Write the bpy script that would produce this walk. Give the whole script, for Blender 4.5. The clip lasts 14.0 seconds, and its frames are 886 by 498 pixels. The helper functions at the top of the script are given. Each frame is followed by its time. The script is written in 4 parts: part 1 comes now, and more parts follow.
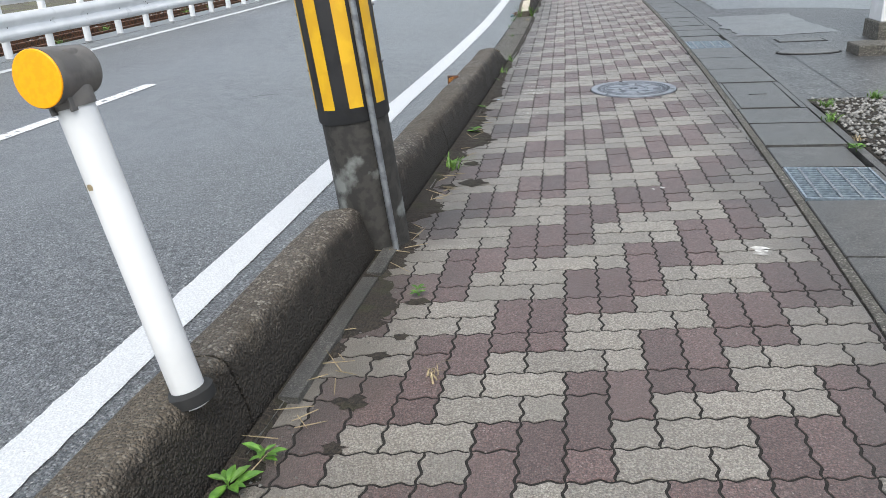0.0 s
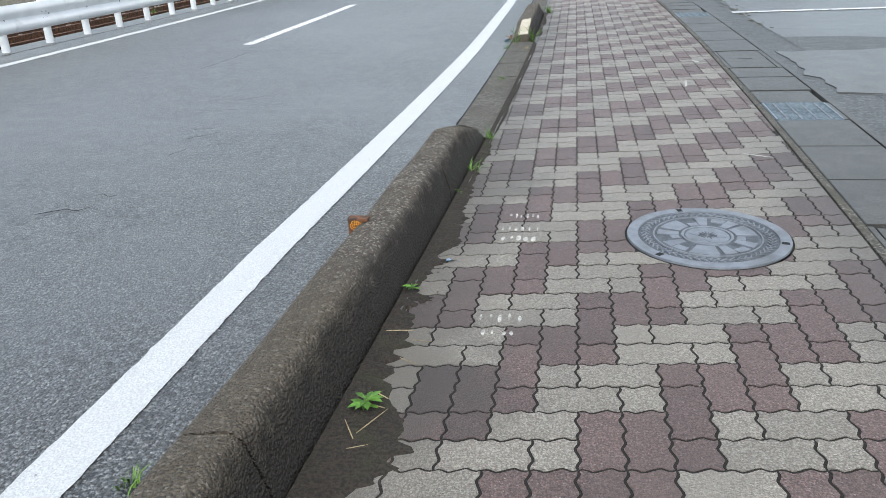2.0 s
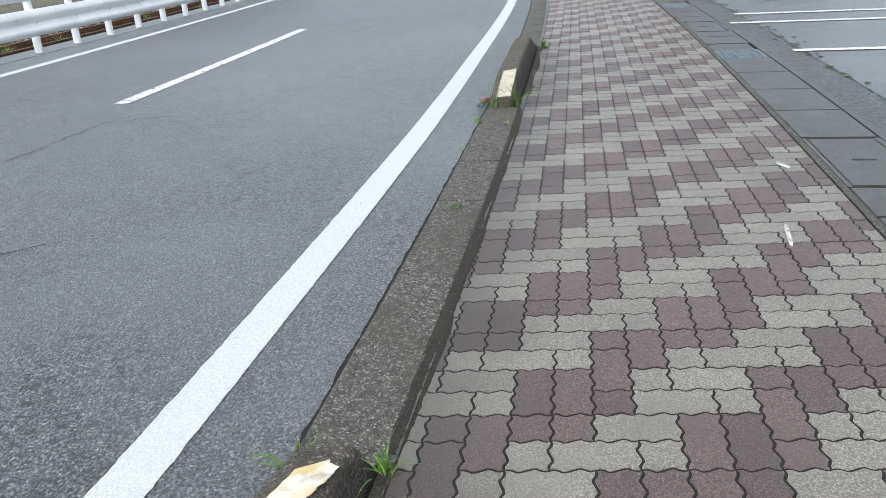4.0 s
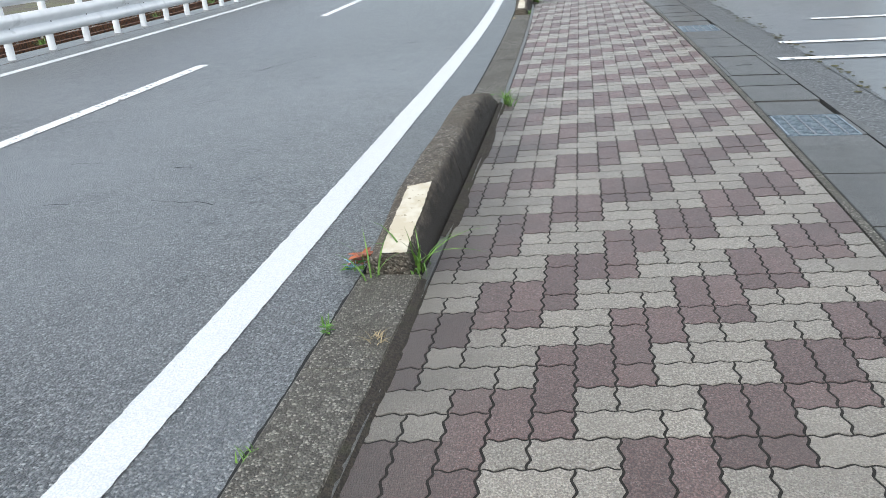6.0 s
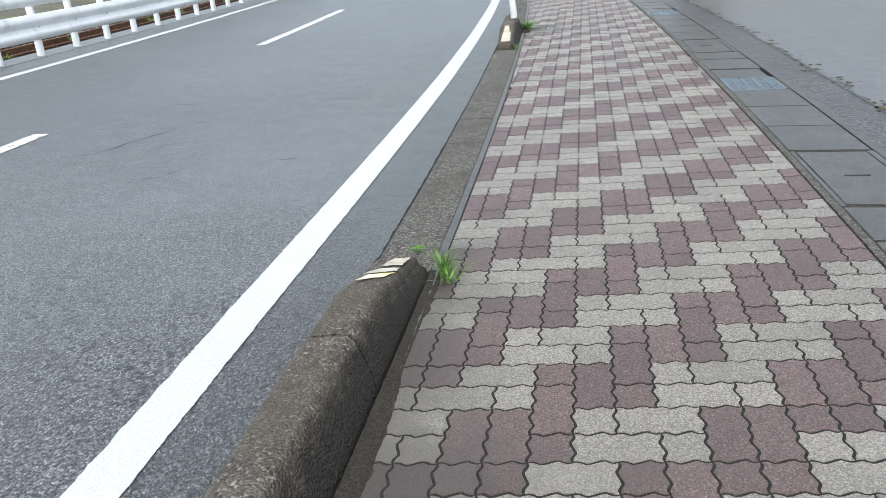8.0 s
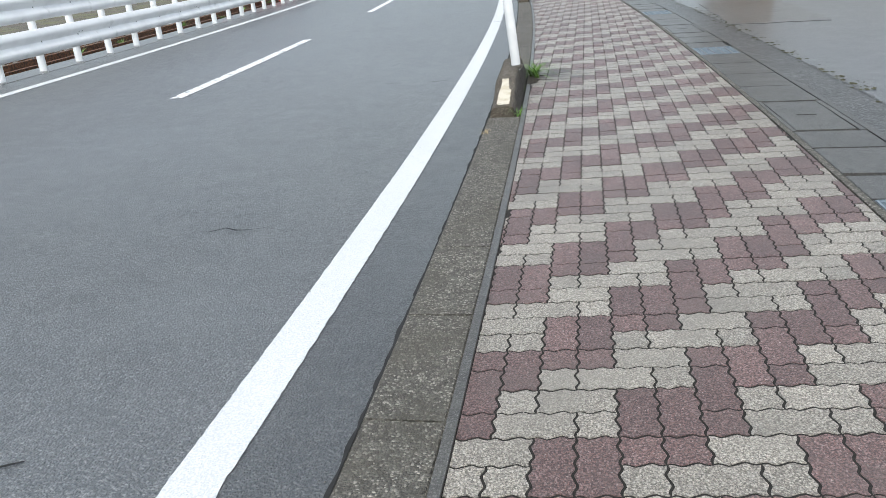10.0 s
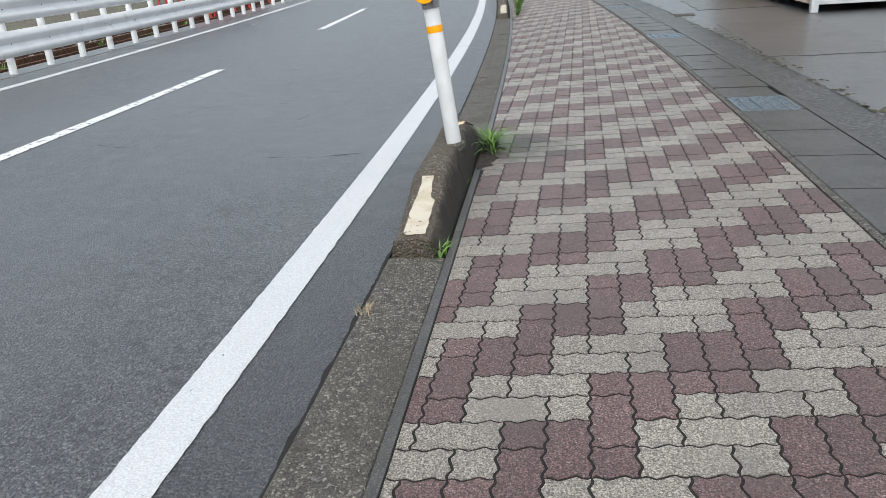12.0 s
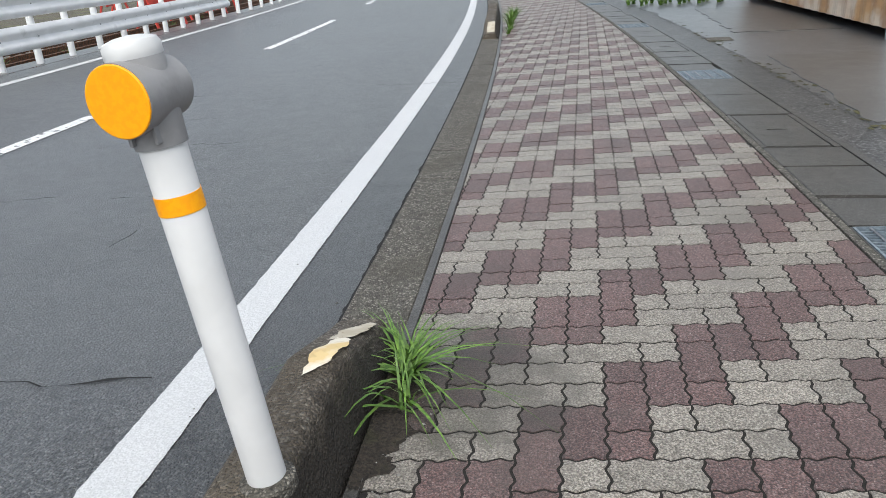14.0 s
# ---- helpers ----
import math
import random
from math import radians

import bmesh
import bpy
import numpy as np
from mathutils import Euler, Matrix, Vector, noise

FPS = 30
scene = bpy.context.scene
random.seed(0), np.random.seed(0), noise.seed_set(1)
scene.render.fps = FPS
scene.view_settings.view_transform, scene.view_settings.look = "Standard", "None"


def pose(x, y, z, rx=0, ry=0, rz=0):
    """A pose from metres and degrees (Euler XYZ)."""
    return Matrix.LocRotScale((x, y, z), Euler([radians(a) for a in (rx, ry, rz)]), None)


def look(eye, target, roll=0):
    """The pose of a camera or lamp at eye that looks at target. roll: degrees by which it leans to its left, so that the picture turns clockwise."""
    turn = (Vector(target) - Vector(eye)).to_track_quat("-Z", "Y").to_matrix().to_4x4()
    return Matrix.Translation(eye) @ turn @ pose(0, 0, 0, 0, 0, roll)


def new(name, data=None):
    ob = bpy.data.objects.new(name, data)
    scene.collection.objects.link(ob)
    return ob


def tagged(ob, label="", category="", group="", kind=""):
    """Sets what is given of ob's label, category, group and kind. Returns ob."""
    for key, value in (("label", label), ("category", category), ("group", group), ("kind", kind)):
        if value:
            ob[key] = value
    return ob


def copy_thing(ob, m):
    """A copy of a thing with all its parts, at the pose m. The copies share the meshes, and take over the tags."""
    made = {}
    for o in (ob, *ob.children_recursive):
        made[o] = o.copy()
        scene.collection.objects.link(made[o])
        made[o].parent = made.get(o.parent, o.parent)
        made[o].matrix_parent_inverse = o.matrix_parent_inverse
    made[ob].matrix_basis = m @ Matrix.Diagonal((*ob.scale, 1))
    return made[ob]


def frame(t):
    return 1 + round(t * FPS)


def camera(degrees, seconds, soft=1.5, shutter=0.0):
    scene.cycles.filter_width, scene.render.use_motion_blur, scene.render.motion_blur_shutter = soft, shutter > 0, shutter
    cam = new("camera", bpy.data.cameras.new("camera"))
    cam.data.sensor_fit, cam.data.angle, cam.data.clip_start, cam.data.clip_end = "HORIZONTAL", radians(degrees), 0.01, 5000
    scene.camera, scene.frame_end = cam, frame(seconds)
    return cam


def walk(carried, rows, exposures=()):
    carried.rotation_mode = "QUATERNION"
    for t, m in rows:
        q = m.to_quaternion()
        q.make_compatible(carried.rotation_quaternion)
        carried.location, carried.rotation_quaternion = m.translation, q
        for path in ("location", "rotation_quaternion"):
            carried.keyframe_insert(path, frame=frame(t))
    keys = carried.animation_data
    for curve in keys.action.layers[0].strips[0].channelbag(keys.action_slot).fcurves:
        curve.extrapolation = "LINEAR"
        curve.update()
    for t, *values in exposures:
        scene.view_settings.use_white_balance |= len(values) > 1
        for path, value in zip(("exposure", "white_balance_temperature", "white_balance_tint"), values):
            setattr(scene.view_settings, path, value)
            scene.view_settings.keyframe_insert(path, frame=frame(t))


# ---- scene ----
cam = camera(61.0, 14.0, soft=0.8)
PATH = [
    (0, (-0.008, 1.613, 1.115), (-0.323, 3.432, 0.348), -3.5),
    (0.5, (0.024, 2.342, 1.118), (-0.291, 4.159, 0.344), -3.2),
    (1, (0.011, 3.062, 1.128), (-0.311, 4.876, 0.349), -3.1),
    (1.5, (-0.005, 3.761, 1.117), (-0.333, 5.576, 0.343), -2.8),
    (2, (-0.03, 4.48, 1.143), (-0.361, 6.29, 0.36), -2.9),
    (2.5, (-0.06, 5.192, 1.148), (-0.389, 6.999, 0.359), -2.8),
    (3, (-0.095, 5.909, 1.16), (-0.421, 7.717, 0.369), -2.9),
    (3.2, (-0.111, 6.177, 1.217), (-0.437, 7.985, 0.427), -2.9),
    (5.3, (0.069, 9.233, 1.203), (-0.286, 11.04, 0.422), -4.1),
    (5.5, (0.084, 9.507, 1.161), (-0.272, 11.314, 0.381), -4.1),
    (6, (0.113, 10.204, 1.167), (-0.239, 12.011, 0.385), -4.0),
    (6.5, (0.109, 10.886, 1.176), (-0.243, 12.693, 0.395), -4.0),
    (7, (0.137, 11.597, 1.172), (-0.218, 13.403, 0.39), -3.9),
    (7.5, (0.11, 12.26, 1.192), (-0.247, 14.068, 0.415), -3.9),
    (8, (0.12, 12.944, 1.198), (-0.237, 14.752, 0.422), -3.8),
    (8.5, (0.073, 13.584, 1.225), (-0.301, 15.392, 0.457), -4.1),
    (9, (0.033, 14.276, 1.212), (-0.343, 16.087, 0.449), -4.1),
    (9.2, (-0.016, 14.563, 1.22), (-0.39, 16.374, 0.459), -4.2),
    (11.3, (-0.11, 17.447, 1.158), (-0.479, 19.269, 0.42), -4.2),
    (11.5, (-0.097, 17.702, 1.152), (-0.465, 19.525, 0.415), -4.2),
    (12, (-0.026, 18.41, 1.132), (-0.385, 20.234, 0.393), -4.1),
    (12.5, (-0.002, 19.074, 1.14), (-0.358, 20.899, 0.402), -3.9),
    (13, (0.03, 19.758, 1.121), (-0.325, 21.583, 0.385), -3.6),
    (13.5, (-0.039, 20.375, 1.148), (-0.4, 22.199, 0.412), -3.5),
    (14, (-0.069, 21.025, 1.137), (-0.429, 22.85, 0.4), -3.6),
]
LIGHTING = [(0, 1.22, 6500, 7), (1.5, 1.26, 6380, 5), (3, 1.16, 6320, 5), (6.5, 1.28, 6340, 5), (9, 1.38, 6390, 5), (11.5, 1.01, 6550, 6), (14, 1.0, 6620, 7)]
walk(cam, [(t, look(eye, target, roll)) for t, eye, target, roll in PATH], LIGHTING)

# ---- light: an overcast sky and a broad weak sun ----
world = bpy.data.worlds.new("sky")
scene.world = world
world.use_nodes = True
wn, wl = world.node_tree.nodes, world.node_tree.links
sky = wn.new("ShaderNodeTexSky")
sky.sky_type, sky.sun_disc = "NISHITA", False
sky.sun_elevation, sky.sun_rotation = radians(58), radians(178)
sky.air_density, sky.dust_density = 1.0, 3.0
hs = wn.new("ShaderNodeHueSaturation")
hs.inputs["Saturation"].default_value = 0.5
wl.new(sky.outputs[0], hs.inputs["Color"])
wl.new(hs.outputs[0], wn["Background"].inputs[0])
wn["Background"].inputs[1].default_value = 0.12
sun = new("sun", bpy.data.lights.new("sun", "SUN"))
sun.data.energy, sun.data.angle, sun.data.color = 0.8, radians(50), (1.0, 0.985, 0.97)
sun.matrix_world = look((0, 0, 20), (-0.19, 5.3, 11.5))


# ---- materials ----
def material(name, base, second=None, scale=40.0, rough=0.8, bump=0.3, bump_scale=200.0, stain=None, stain_scale=1.5, stain_at=0.55, metal=0.0, speckle=None, speckle_scale=160.0, speckle_at=0.68, vary=0.0, soft=0.08, depth=0.004, spots=(), spot_tone=None, stain_most=0.65, stones=None, pits=None, grime_sheen=(), wet=0.0):
    """A surface: two tones by fine noise, a broad stain, light specks and relief, in world metres."""
    m = bpy.data.materials.new(name)
    m.use_nodes = True
    n, l = m.node_tree.nodes, m.node_tree.links
    b = n["Principled BSDF"]
    co = n.new("ShaderNodeNewGeometry")

    def noise_tex(sc, detail=4.0):
        t = n.new("ShaderNodeTexNoise")
        t.inputs["Scale"].default_value, t.inputs["Detail"].default_value = sc, detail
        l.new(co.outputs["Position"], t.inputs["Vector"])
        return t.outputs["Fac"]

    def ramp(src, a, z, most=1.0):
        r = n.new("ShaderNodeMapRange")
        r.inputs[1].default_value, r.inputs[2].default_value, r.inputs[4].default_value = a, z, most
        l.new(src, r.inputs[0])
        return r.outputs[0]

    def mix(fac, a, c):
        x = n.new("ShaderNodeMix")
        x.data_type = "RGBA"
        l.new(fac, x.inputs[0])
        for val, sock in ((a, x.inputs[6]), (c, x.inputs[7])):
            if isinstance(val, tuple):
                sock.default_value = (*val, 1)
            else:
                l.new(val, sock)
        return x.outputs[2]

    second = second or tuple(v * 0.75 for v in base)
    col = mix(ramp(noise_tex(scale), 0.43, 0.57), base, second)
    if speckle:
        v = n.new("ShaderNodeTexVoronoi")
        v.inputs["Scale"].default_value = speckle_scale
        l.new(co.outputs["Position"], v.inputs["Vector"])
        sep = n.new("ShaderNodeSeparateColor")
        l.new(v.outputs["Color"], sep.inputs[0])
        col = mix(ramp(sep.outputs[0], speckle_at, speckle_at + 0.06), col, speckle)
    heights = []
    if stones:
        st_scale, light, dark, share = stones
        v = n.new("ShaderNodeTexVoronoi")
        v.inputs["Scale"].default_value = st_scale
        warp = n.new("ShaderNodeVectorMath")
        warp.operation = "MULTIPLY_ADD"
        wt = n.new("ShaderNodeTexNoise")
        wt.inputs["Scale"].default_value = st_scale * 0.7
        l.new(co.outputs["Position"], wt.inputs["Vector"])
        l.new(wt.outputs["Color"], warp.inputs[0])
        warp.inputs[1].default_value = (0.9 / st_scale,) * 3
        l.new(co.outputs["Position"], warp.inputs[2])
        l.new(warp.outputs[0], v.inputs["Vector"])
        sep = n.new("ShaderNodeSeparateColor")
        l.new(v.outputs["Color"], sep.inputs[0])
        col = mix(ramp(sep.outputs[0], 1 - share, 1.0, 0.9), col, light)
        col = mix(ramp(sep.outputs[1], 1 - share, 1.0, 0.7), col, dark)
        col = mix(ramp(v.outputs["Distance"], 0.38, 0.75, 0.55), col, dark)
        heights.append(ramp(v.outputs["Distance"], 0.7, 0.1))
    if pits:
        pit_scale, tone = pits
        k = n.new("ShaderNodeMath")
        k.operation = "MULTIPLY"
        l.new(ramp(noise_tex(pit_scale, 2.0), 0.58, 0.64), k.inputs[0])
        l.new(ramp(noise_tex(0.9, 3.0), 0.42, 0.6), k.inputs[1])
        col = mix(k.outputs[0], col, tone)
    if stain:
        col = mix(ramp(noise_tex(stain_scale, 6.0), stain_at - soft, stain_at + soft, stain_most), col, stain)
    for sx, sy, sr in spots:
        d = n.new("ShaderNodeVectorMath")
        d.operation = "DISTANCE"
        d.inputs[1].default_value = (sx, sy, 0)
        l.new(co.outputs["Position"], d.inputs[0])
        w = n.new("ShaderNodeMath")
        w.operation = "MULTIPLY_ADD"
        l.new(noise_tex(11.0, 8.0), w.inputs[0])
        w.inputs[1].default_value = 1.6 * sr
        l.new(d.outputs["Value"], w.inputs[2])
        col = mix(ramp(w.outputs[0], 1.75 * sr, 1.2 * sr, 0.72), col, spot_tone)
    if grime_sheen:
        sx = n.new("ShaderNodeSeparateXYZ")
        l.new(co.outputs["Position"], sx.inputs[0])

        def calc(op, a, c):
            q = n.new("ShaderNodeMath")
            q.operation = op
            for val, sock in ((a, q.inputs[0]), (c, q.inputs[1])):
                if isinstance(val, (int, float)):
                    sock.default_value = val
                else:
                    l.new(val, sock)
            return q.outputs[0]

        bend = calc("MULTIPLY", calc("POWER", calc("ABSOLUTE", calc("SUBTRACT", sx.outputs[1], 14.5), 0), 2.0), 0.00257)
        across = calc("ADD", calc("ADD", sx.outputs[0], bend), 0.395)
        for tone, most, (o0, o1), (y0, y1), rag, fine in grime_sheen:
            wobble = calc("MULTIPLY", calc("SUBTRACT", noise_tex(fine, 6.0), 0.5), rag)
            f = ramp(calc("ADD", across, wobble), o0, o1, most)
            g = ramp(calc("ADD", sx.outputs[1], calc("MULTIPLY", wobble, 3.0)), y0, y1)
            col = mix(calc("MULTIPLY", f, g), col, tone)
    if vary:
        oi = n.new("ShaderNodeObjectInfo")
        ad = n.new("ShaderNodeMath")
        ad.operation = "ADD"
        l.new(oi.outputs["Random"], ad.inputs[0])
        l.new(co.outputs["Random Per Island"], ad.inputs[1])
        fr = n.new("ShaderNodeMath")
        fr.operation = "FRACT"
        l.new(ad.outputs[0], fr.inputs[0])
        mr = n.new("ShaderNodeMapRange")
        mr.inputs[3].default_value, mr.inputs[4].default_value = 1 - vary, 1 + vary
        l.new(fr.outputs[0], mr.inputs[0])
        h = n.new("ShaderNodeHueSaturation")
        l.new(mr.outputs[0], h.inputs["Value"])
        l.new(col, h.inputs["Color"])
        col = h.outputs[0]
    l.new(col, b.inputs["Base Color"])
    rr = n.new("ShaderNodeMapRange")
    rr.inputs[3].default_value, rr.inputs[4].default_value = max(rough - 0.12, 0.05), min(rough + 0.1, 1)
    l.new(noise_tex(6.0), rr.inputs[0])
    l.new(rr.outputs[0], b.inputs["Roughness"])
    b.inputs["Metallic"].default_value = metal
    b.inputs["Coat Weight"].default_value, b.inputs["Coat Roughness"].default_value = wet, 0.32
    if bump:
        bp = n.new("ShaderNodeBump")
        bp.inputs["Strength"].default_value, bp.inputs["Distance"].default_value = bump, depth
        relief = noise_tex(bump_scale, 3.0)
        for hgt in heights:
            ad = n.new("ShaderNodeMath")
            ad.operation = "ADD"
            l.new(relief, ad.inputs[0])
            l.new(hgt, ad.inputs[1])
            relief = ad.outputs[0]
        l.new(relief, bp.inputs["Height"])
        l.new(bp.outputs[0], b.inputs["Normal"])
    return m


# mossy stains on the paving: plan place and radius
SPOTS = ((-0.45, 22.85, 0.5), (-0.3, 14.3, 0.36), (-0.3, 13.3, 0.3), (-0.55, 4.6, 0.42), (-0.45, 6.2, 0.36), (-0.4, 7.9, 0.36), (0.85, 5.0, 0.4))
M_ASPHALT = material("asphalt", (0.17, 0.179, 0.188), (0.024, 0.0255, 0.027), 85, 0.38, 0.9, 120, (0.15, 0.162, 0.175), 0.4, 0.54, speckle=(0.42, 0.43, 0.43), speckle_scale=140, speckle_at=0.92, depth=0.006, stones=(125, (0.34, 0.35, 0.355), (0.014, 0.015, 0.016), 0.4), pits=(34, (0.016, 0.017, 0.019)), grime_sheen=(((0.03, 0.032, 0.034), 0.5, (-0.66, -0.5), (12.0, 16.0), 0.12, 9.0), ((0.04, 0.0425, 0.046), 0.42, (-9.0, -8.5), (15.8, 18.5), 0.5, 1.5)), stain_most=0.4, wet=0.4)
M_ASPHALT_COARSE = material("coarse_asphalt", (0.07, 0.072, 0.072), (0.035, 0.036, 0.037), 30, 0.45, 1.0, 90, (0.045, 0.046, 0.045), 1.0, 0.55, depth=0.012, stones=(75, (0.32, 0.32, 0.315), (0.012, 0.012, 0.013), 0.42), wet=0.3)
M_ASPHALT_LOT = material("lot_asphalt", (0.12, 0.127, 0.134), (0.08, 0.085, 0.09), 60, 0.36, 0.6, 120, (0.06, 0.063, 0.065), 0.7, 0.5, depth=0.005, stones=(95, (0.22, 0.225, 0.23), (0.03, 0.031, 0.033), 0.3), pits=(22, (0.035, 0.037, 0.038)), wet=0.6)
M_PATCH = material("asphalt_patch", (0.115, 0.115, 0.112), (0.085, 0.085, 0.083), 60, 0.38, 0.5, 120, (0.065, 0.062, 0.057), 1.2, 0.5, depth=0.005, stones=(110, (0.2, 0.195, 0.185), (0.04, 0.039, 0.037), 0.25), wet=0.5)
M_LINE = material("road_paint", (0.57, 0.585, 0.6), (0.47, 0.485, 0.5), 150, 0.5, 0.8, 170, (0.2, 0.21, 0.22), 42.0, 0.74, soft=0.02, stain_most=0.9)
M_LINE_WORN = material("worn_road_paint", (0.75, 0.76, 0.77), (0.6, 0.61, 0.62), 60, 0.55, 0.5, 170, (0.12, 0.125, 0.13), 16.0, 0.6, soft=0.03, stain_most=1.0)
# Pavers' middle zone: dirt plus contrast lost to wet sky reflection, painted in.
M_PALE = material("pale_paver", (0.43, 0.388, 0.33), (0.105, 0.094, 0.078), 165, 0.56, 0.95, 260, (0.2, 0.184, 0.16), 2.4, 0.6, speckle=(0.47, 0.445, 0.4), speckle_scale=330, speckle_at=0.86, vary=0.11, spots=SPOTS, spot_tone=(0.085, 0.078, 0.065), stones=(210, (0.56, 0.525, 0.465), (0.1, 0.09, 0.077), 0.5), depth=0.003, grime_sheen=(((0.09, 0.082, 0.07), 0.85, (0.34, 0.02), (16.2, 15.4), 0.5, 3.2), ((0.2, 0.178, 0.152), 0.4, (-1.0, -0.9), (16.5, 14.5), 0.6, 2.0), ((0.11, 0.1, 0.09), 0.7, (1.3, 1.55), (9.5, 8.0), 0.3, 4.0)), wet=0.3)
M_RED = material("red_paver", (0.23, 0.127, 0.114), (0.04, 0.023, 0.021), 165, 0.56, 0.95, 260, (0.1, 0.07, 0.064), 2.4, 0.58, speckle=(0.5, 0.43, 0.4), speckle_scale=260, speckle_at=0.94, vary=0.17, spots=SPOTS, spot_tone=(0.05, 0.043, 0.037), stones=(210, (0.3, 0.21, 0.2), (0.035, 0.022, 0.021), 0.5), depth=0.003, grime_sheen=(((0.05, 0.043, 0.037), 0.85, (0.34, 0.02), (16.2, 15.4), 0.5, 3.2), ((0.1, 0.078, 0.07), 0.4, (-1.0, -0.9), (16.5, 14.5), 0.6, 2.0), ((0.07, 0.06, 0.055), 0.7, (1.3, 1.55), (9.5, 8.0), 0.3, 4.0)), wet=0.3)
M_JOINT = material("joint_sand", (0.018, 0.016, 0.014), (0.008, 0.007, 0.006), 200, 0.95, 0.5, 200)
M_CONC = material("concrete", (0.14, 0.131, 0.112), (0.085, 0.079, 0.066), 25, 0.75, 0.9, 170, (0.075, 0.068, 0.052), 2.6, 0.57, depth=0.008, stones=(140, (0.42, 0.395, 0.345), (0.035, 0.032, 0.027), 0.33))
M_KERB = material("kerb_concrete", (0.165, 0.138, 0.11), (0.1, 0.08, 0.06), 18, 0.75, 1.0, 150, (0.1, 0.08, 0.055), 2.2, 0.52, depth=0.01, stones=(115, (0.42, 0.38, 0.32), (0.03, 0.026, 0.021), 0.33), grime_sheen=(((0.018, 0.0135, 0.0095), 0.95, (-0.112, -0.075), (-9.0, -8.0), 0.07, 16.0),))
M_SLAB = material("slab_concrete", (0.08, 0.078, 0.071), (0.05, 0.048, 0.044), 14, 0.5, 0.6, 200, (0.045, 0.043, 0.038), 2.6, 0.55, depth=0.004, stones=(190, (0.19, 0.185, 0.17), (0.03, 0.029, 0.026), 0.3), wet=0.4)
M_GAP = material("dark_gap", (0.012, 0.012, 0.012), None, 60, 0.9, 0)
M_WHITE = material("white_paint", (0.64, 0.65, 0.655), (0.58, 0.59, 0.595), 5, 0.4, 0.05, 60, (0.55, 0.55, 0.53), 6.0, 0.72)
M_RAIL = material("white_rail_paint", (0.86, 0.87, 0.875), (0.8, 0.81, 0.815), 3, 0.4, 0.05, 40, (0.4, 0.41, 0.4), 4.0, 0.7)
M_GREY = material("grey_plastic", (0.27, 0.27, 0.275), (0.22, 0.22, 0.225), 12, 0.5, 0.1, 90)
M_BROWN = material("weathered_grey_plastic", (0.15, 0.14, 0.13), (0.1, 0.095, 0.09), 14, 0.6, 0.2, 90)
M_ORANGE = material("orange_reflector", (1.0, 0.41, 0.0), (0.97, 0.37, 0.0), 90, 0.35, 0.15, 350)
M_YELLOW = material("yellow_sheet", (0.68, 0.4, 0.012), (0.6, 0.34, 0.012), 12, 0.45, 0.1, 60)
M_BLACK = material("black_sheet", (0.02, 0.021, 0.023), (0.03, 0.03, 0.032), 12, 0.55, 0.1, 60)
M_POLE = material("pole_concrete", (0.04, 0.037, 0.033), (0.022, 0.021, 0.019), 30, 0.7, 0.5, 120, (0.17, 0.18, 0.172), 5.0, 0.57, soft=0.03, stain_most=1.0)
M_STEEL = material("galvanised_steel", (0.3, 0.32, 0.34), (0.2, 0.21, 0.23), 30, 0.4, 0.1, 90, metal=0.7)
M_GRATE = material("grate_steel", (0.3, 0.36, 0.41), (0.2, 0.25, 0.29), 40, 0.4, 0.1, 90, metal=0.5)
M_IRON = material("cast_iron", (0.22, 0.24, 0.272), (0.18, 0.197, 0.225), 25, 0.42, 0.25, 240, (0.1, 0.105, 0.11), 5.0, 0.6, metal=0.25)
M_IRON_DARK = material("cast_iron_recess", (0.1, 0.112, 0.13), (0.07, 0.078, 0.09), 40, 0.55, 0.3, 240, metal=0.2)
M_TAPE = material("worn_white_tape", (0.5, 0.465, 0.385), (0.42, 0.37, 0.28), 12, 0.6, 0.3, 90, (0.2, 0.165, 0.11), 38.0, 0.66, soft=0.03, stain_most=1.0)
M_TAPE_Y = material("worn_yellow_tape", (0.66, 0.5, 0.24), (0.72, 0.68, 0.58), 9, 0.6, 0.2, 90, (0.35, 0.25, 0.12), 20.0, 0.66)
M_RUST = material("rusted_steel", (0.16, 0.07, 0.035), (0.05, 0.03, 0.022), 30, 0.85, 0.4, 90)
M_RUSTSHEET = material("rusty_sheet", (0.6, 0.5, 0.4), (0.45, 0.27, 0.13), 2.2, 0.6, 0.1, 60, (0.28, 0.13, 0.06), 1.6, 0.55)
M_SHUTTER = material("pale_shutter", (0.5, 0.52, 0.54), (0.42, 0.44, 0.46), 5, 0.5, 0.05, 60)
M_WALL = material("white_siding", (0.7, 0.71, 0.72), (0.6, 0.61, 0.62), 4, 0.6, 0.1, 60)
M_ROOF = material("dark_roof", (0.08, 0.08, 0.085), None, 20, 0.6, 0.2, 60)
M_SOIL = material("dark_soil", (0.036, 0.028, 0.02), (0.014, 0.011, 0.008), 120, 0.9, 1.0, 120, (0.03, 0.032, 0.012), 9, 0.6, depth=0.012)
M_MOSS = material("dry_moss", (0.1, 0.095, 0.04), (0.05, 0.048, 0.022), 90, 0.95, 0.8, 120)
M_BALLAST = material("ballast_ground", (0.13, 0.115, 0.09), (0.06, 0.055, 0.045), 14, 0.95, 1.0, 30, (0.14, 0.15, 0.06), 1.2, 0.56, depth=0.03)
M_STONE = material("pebbles", (0.24, 0.235, 0.22), (0.14, 0.135, 0.125), 40, 0.8, 0.3, 90, vary=0.4)
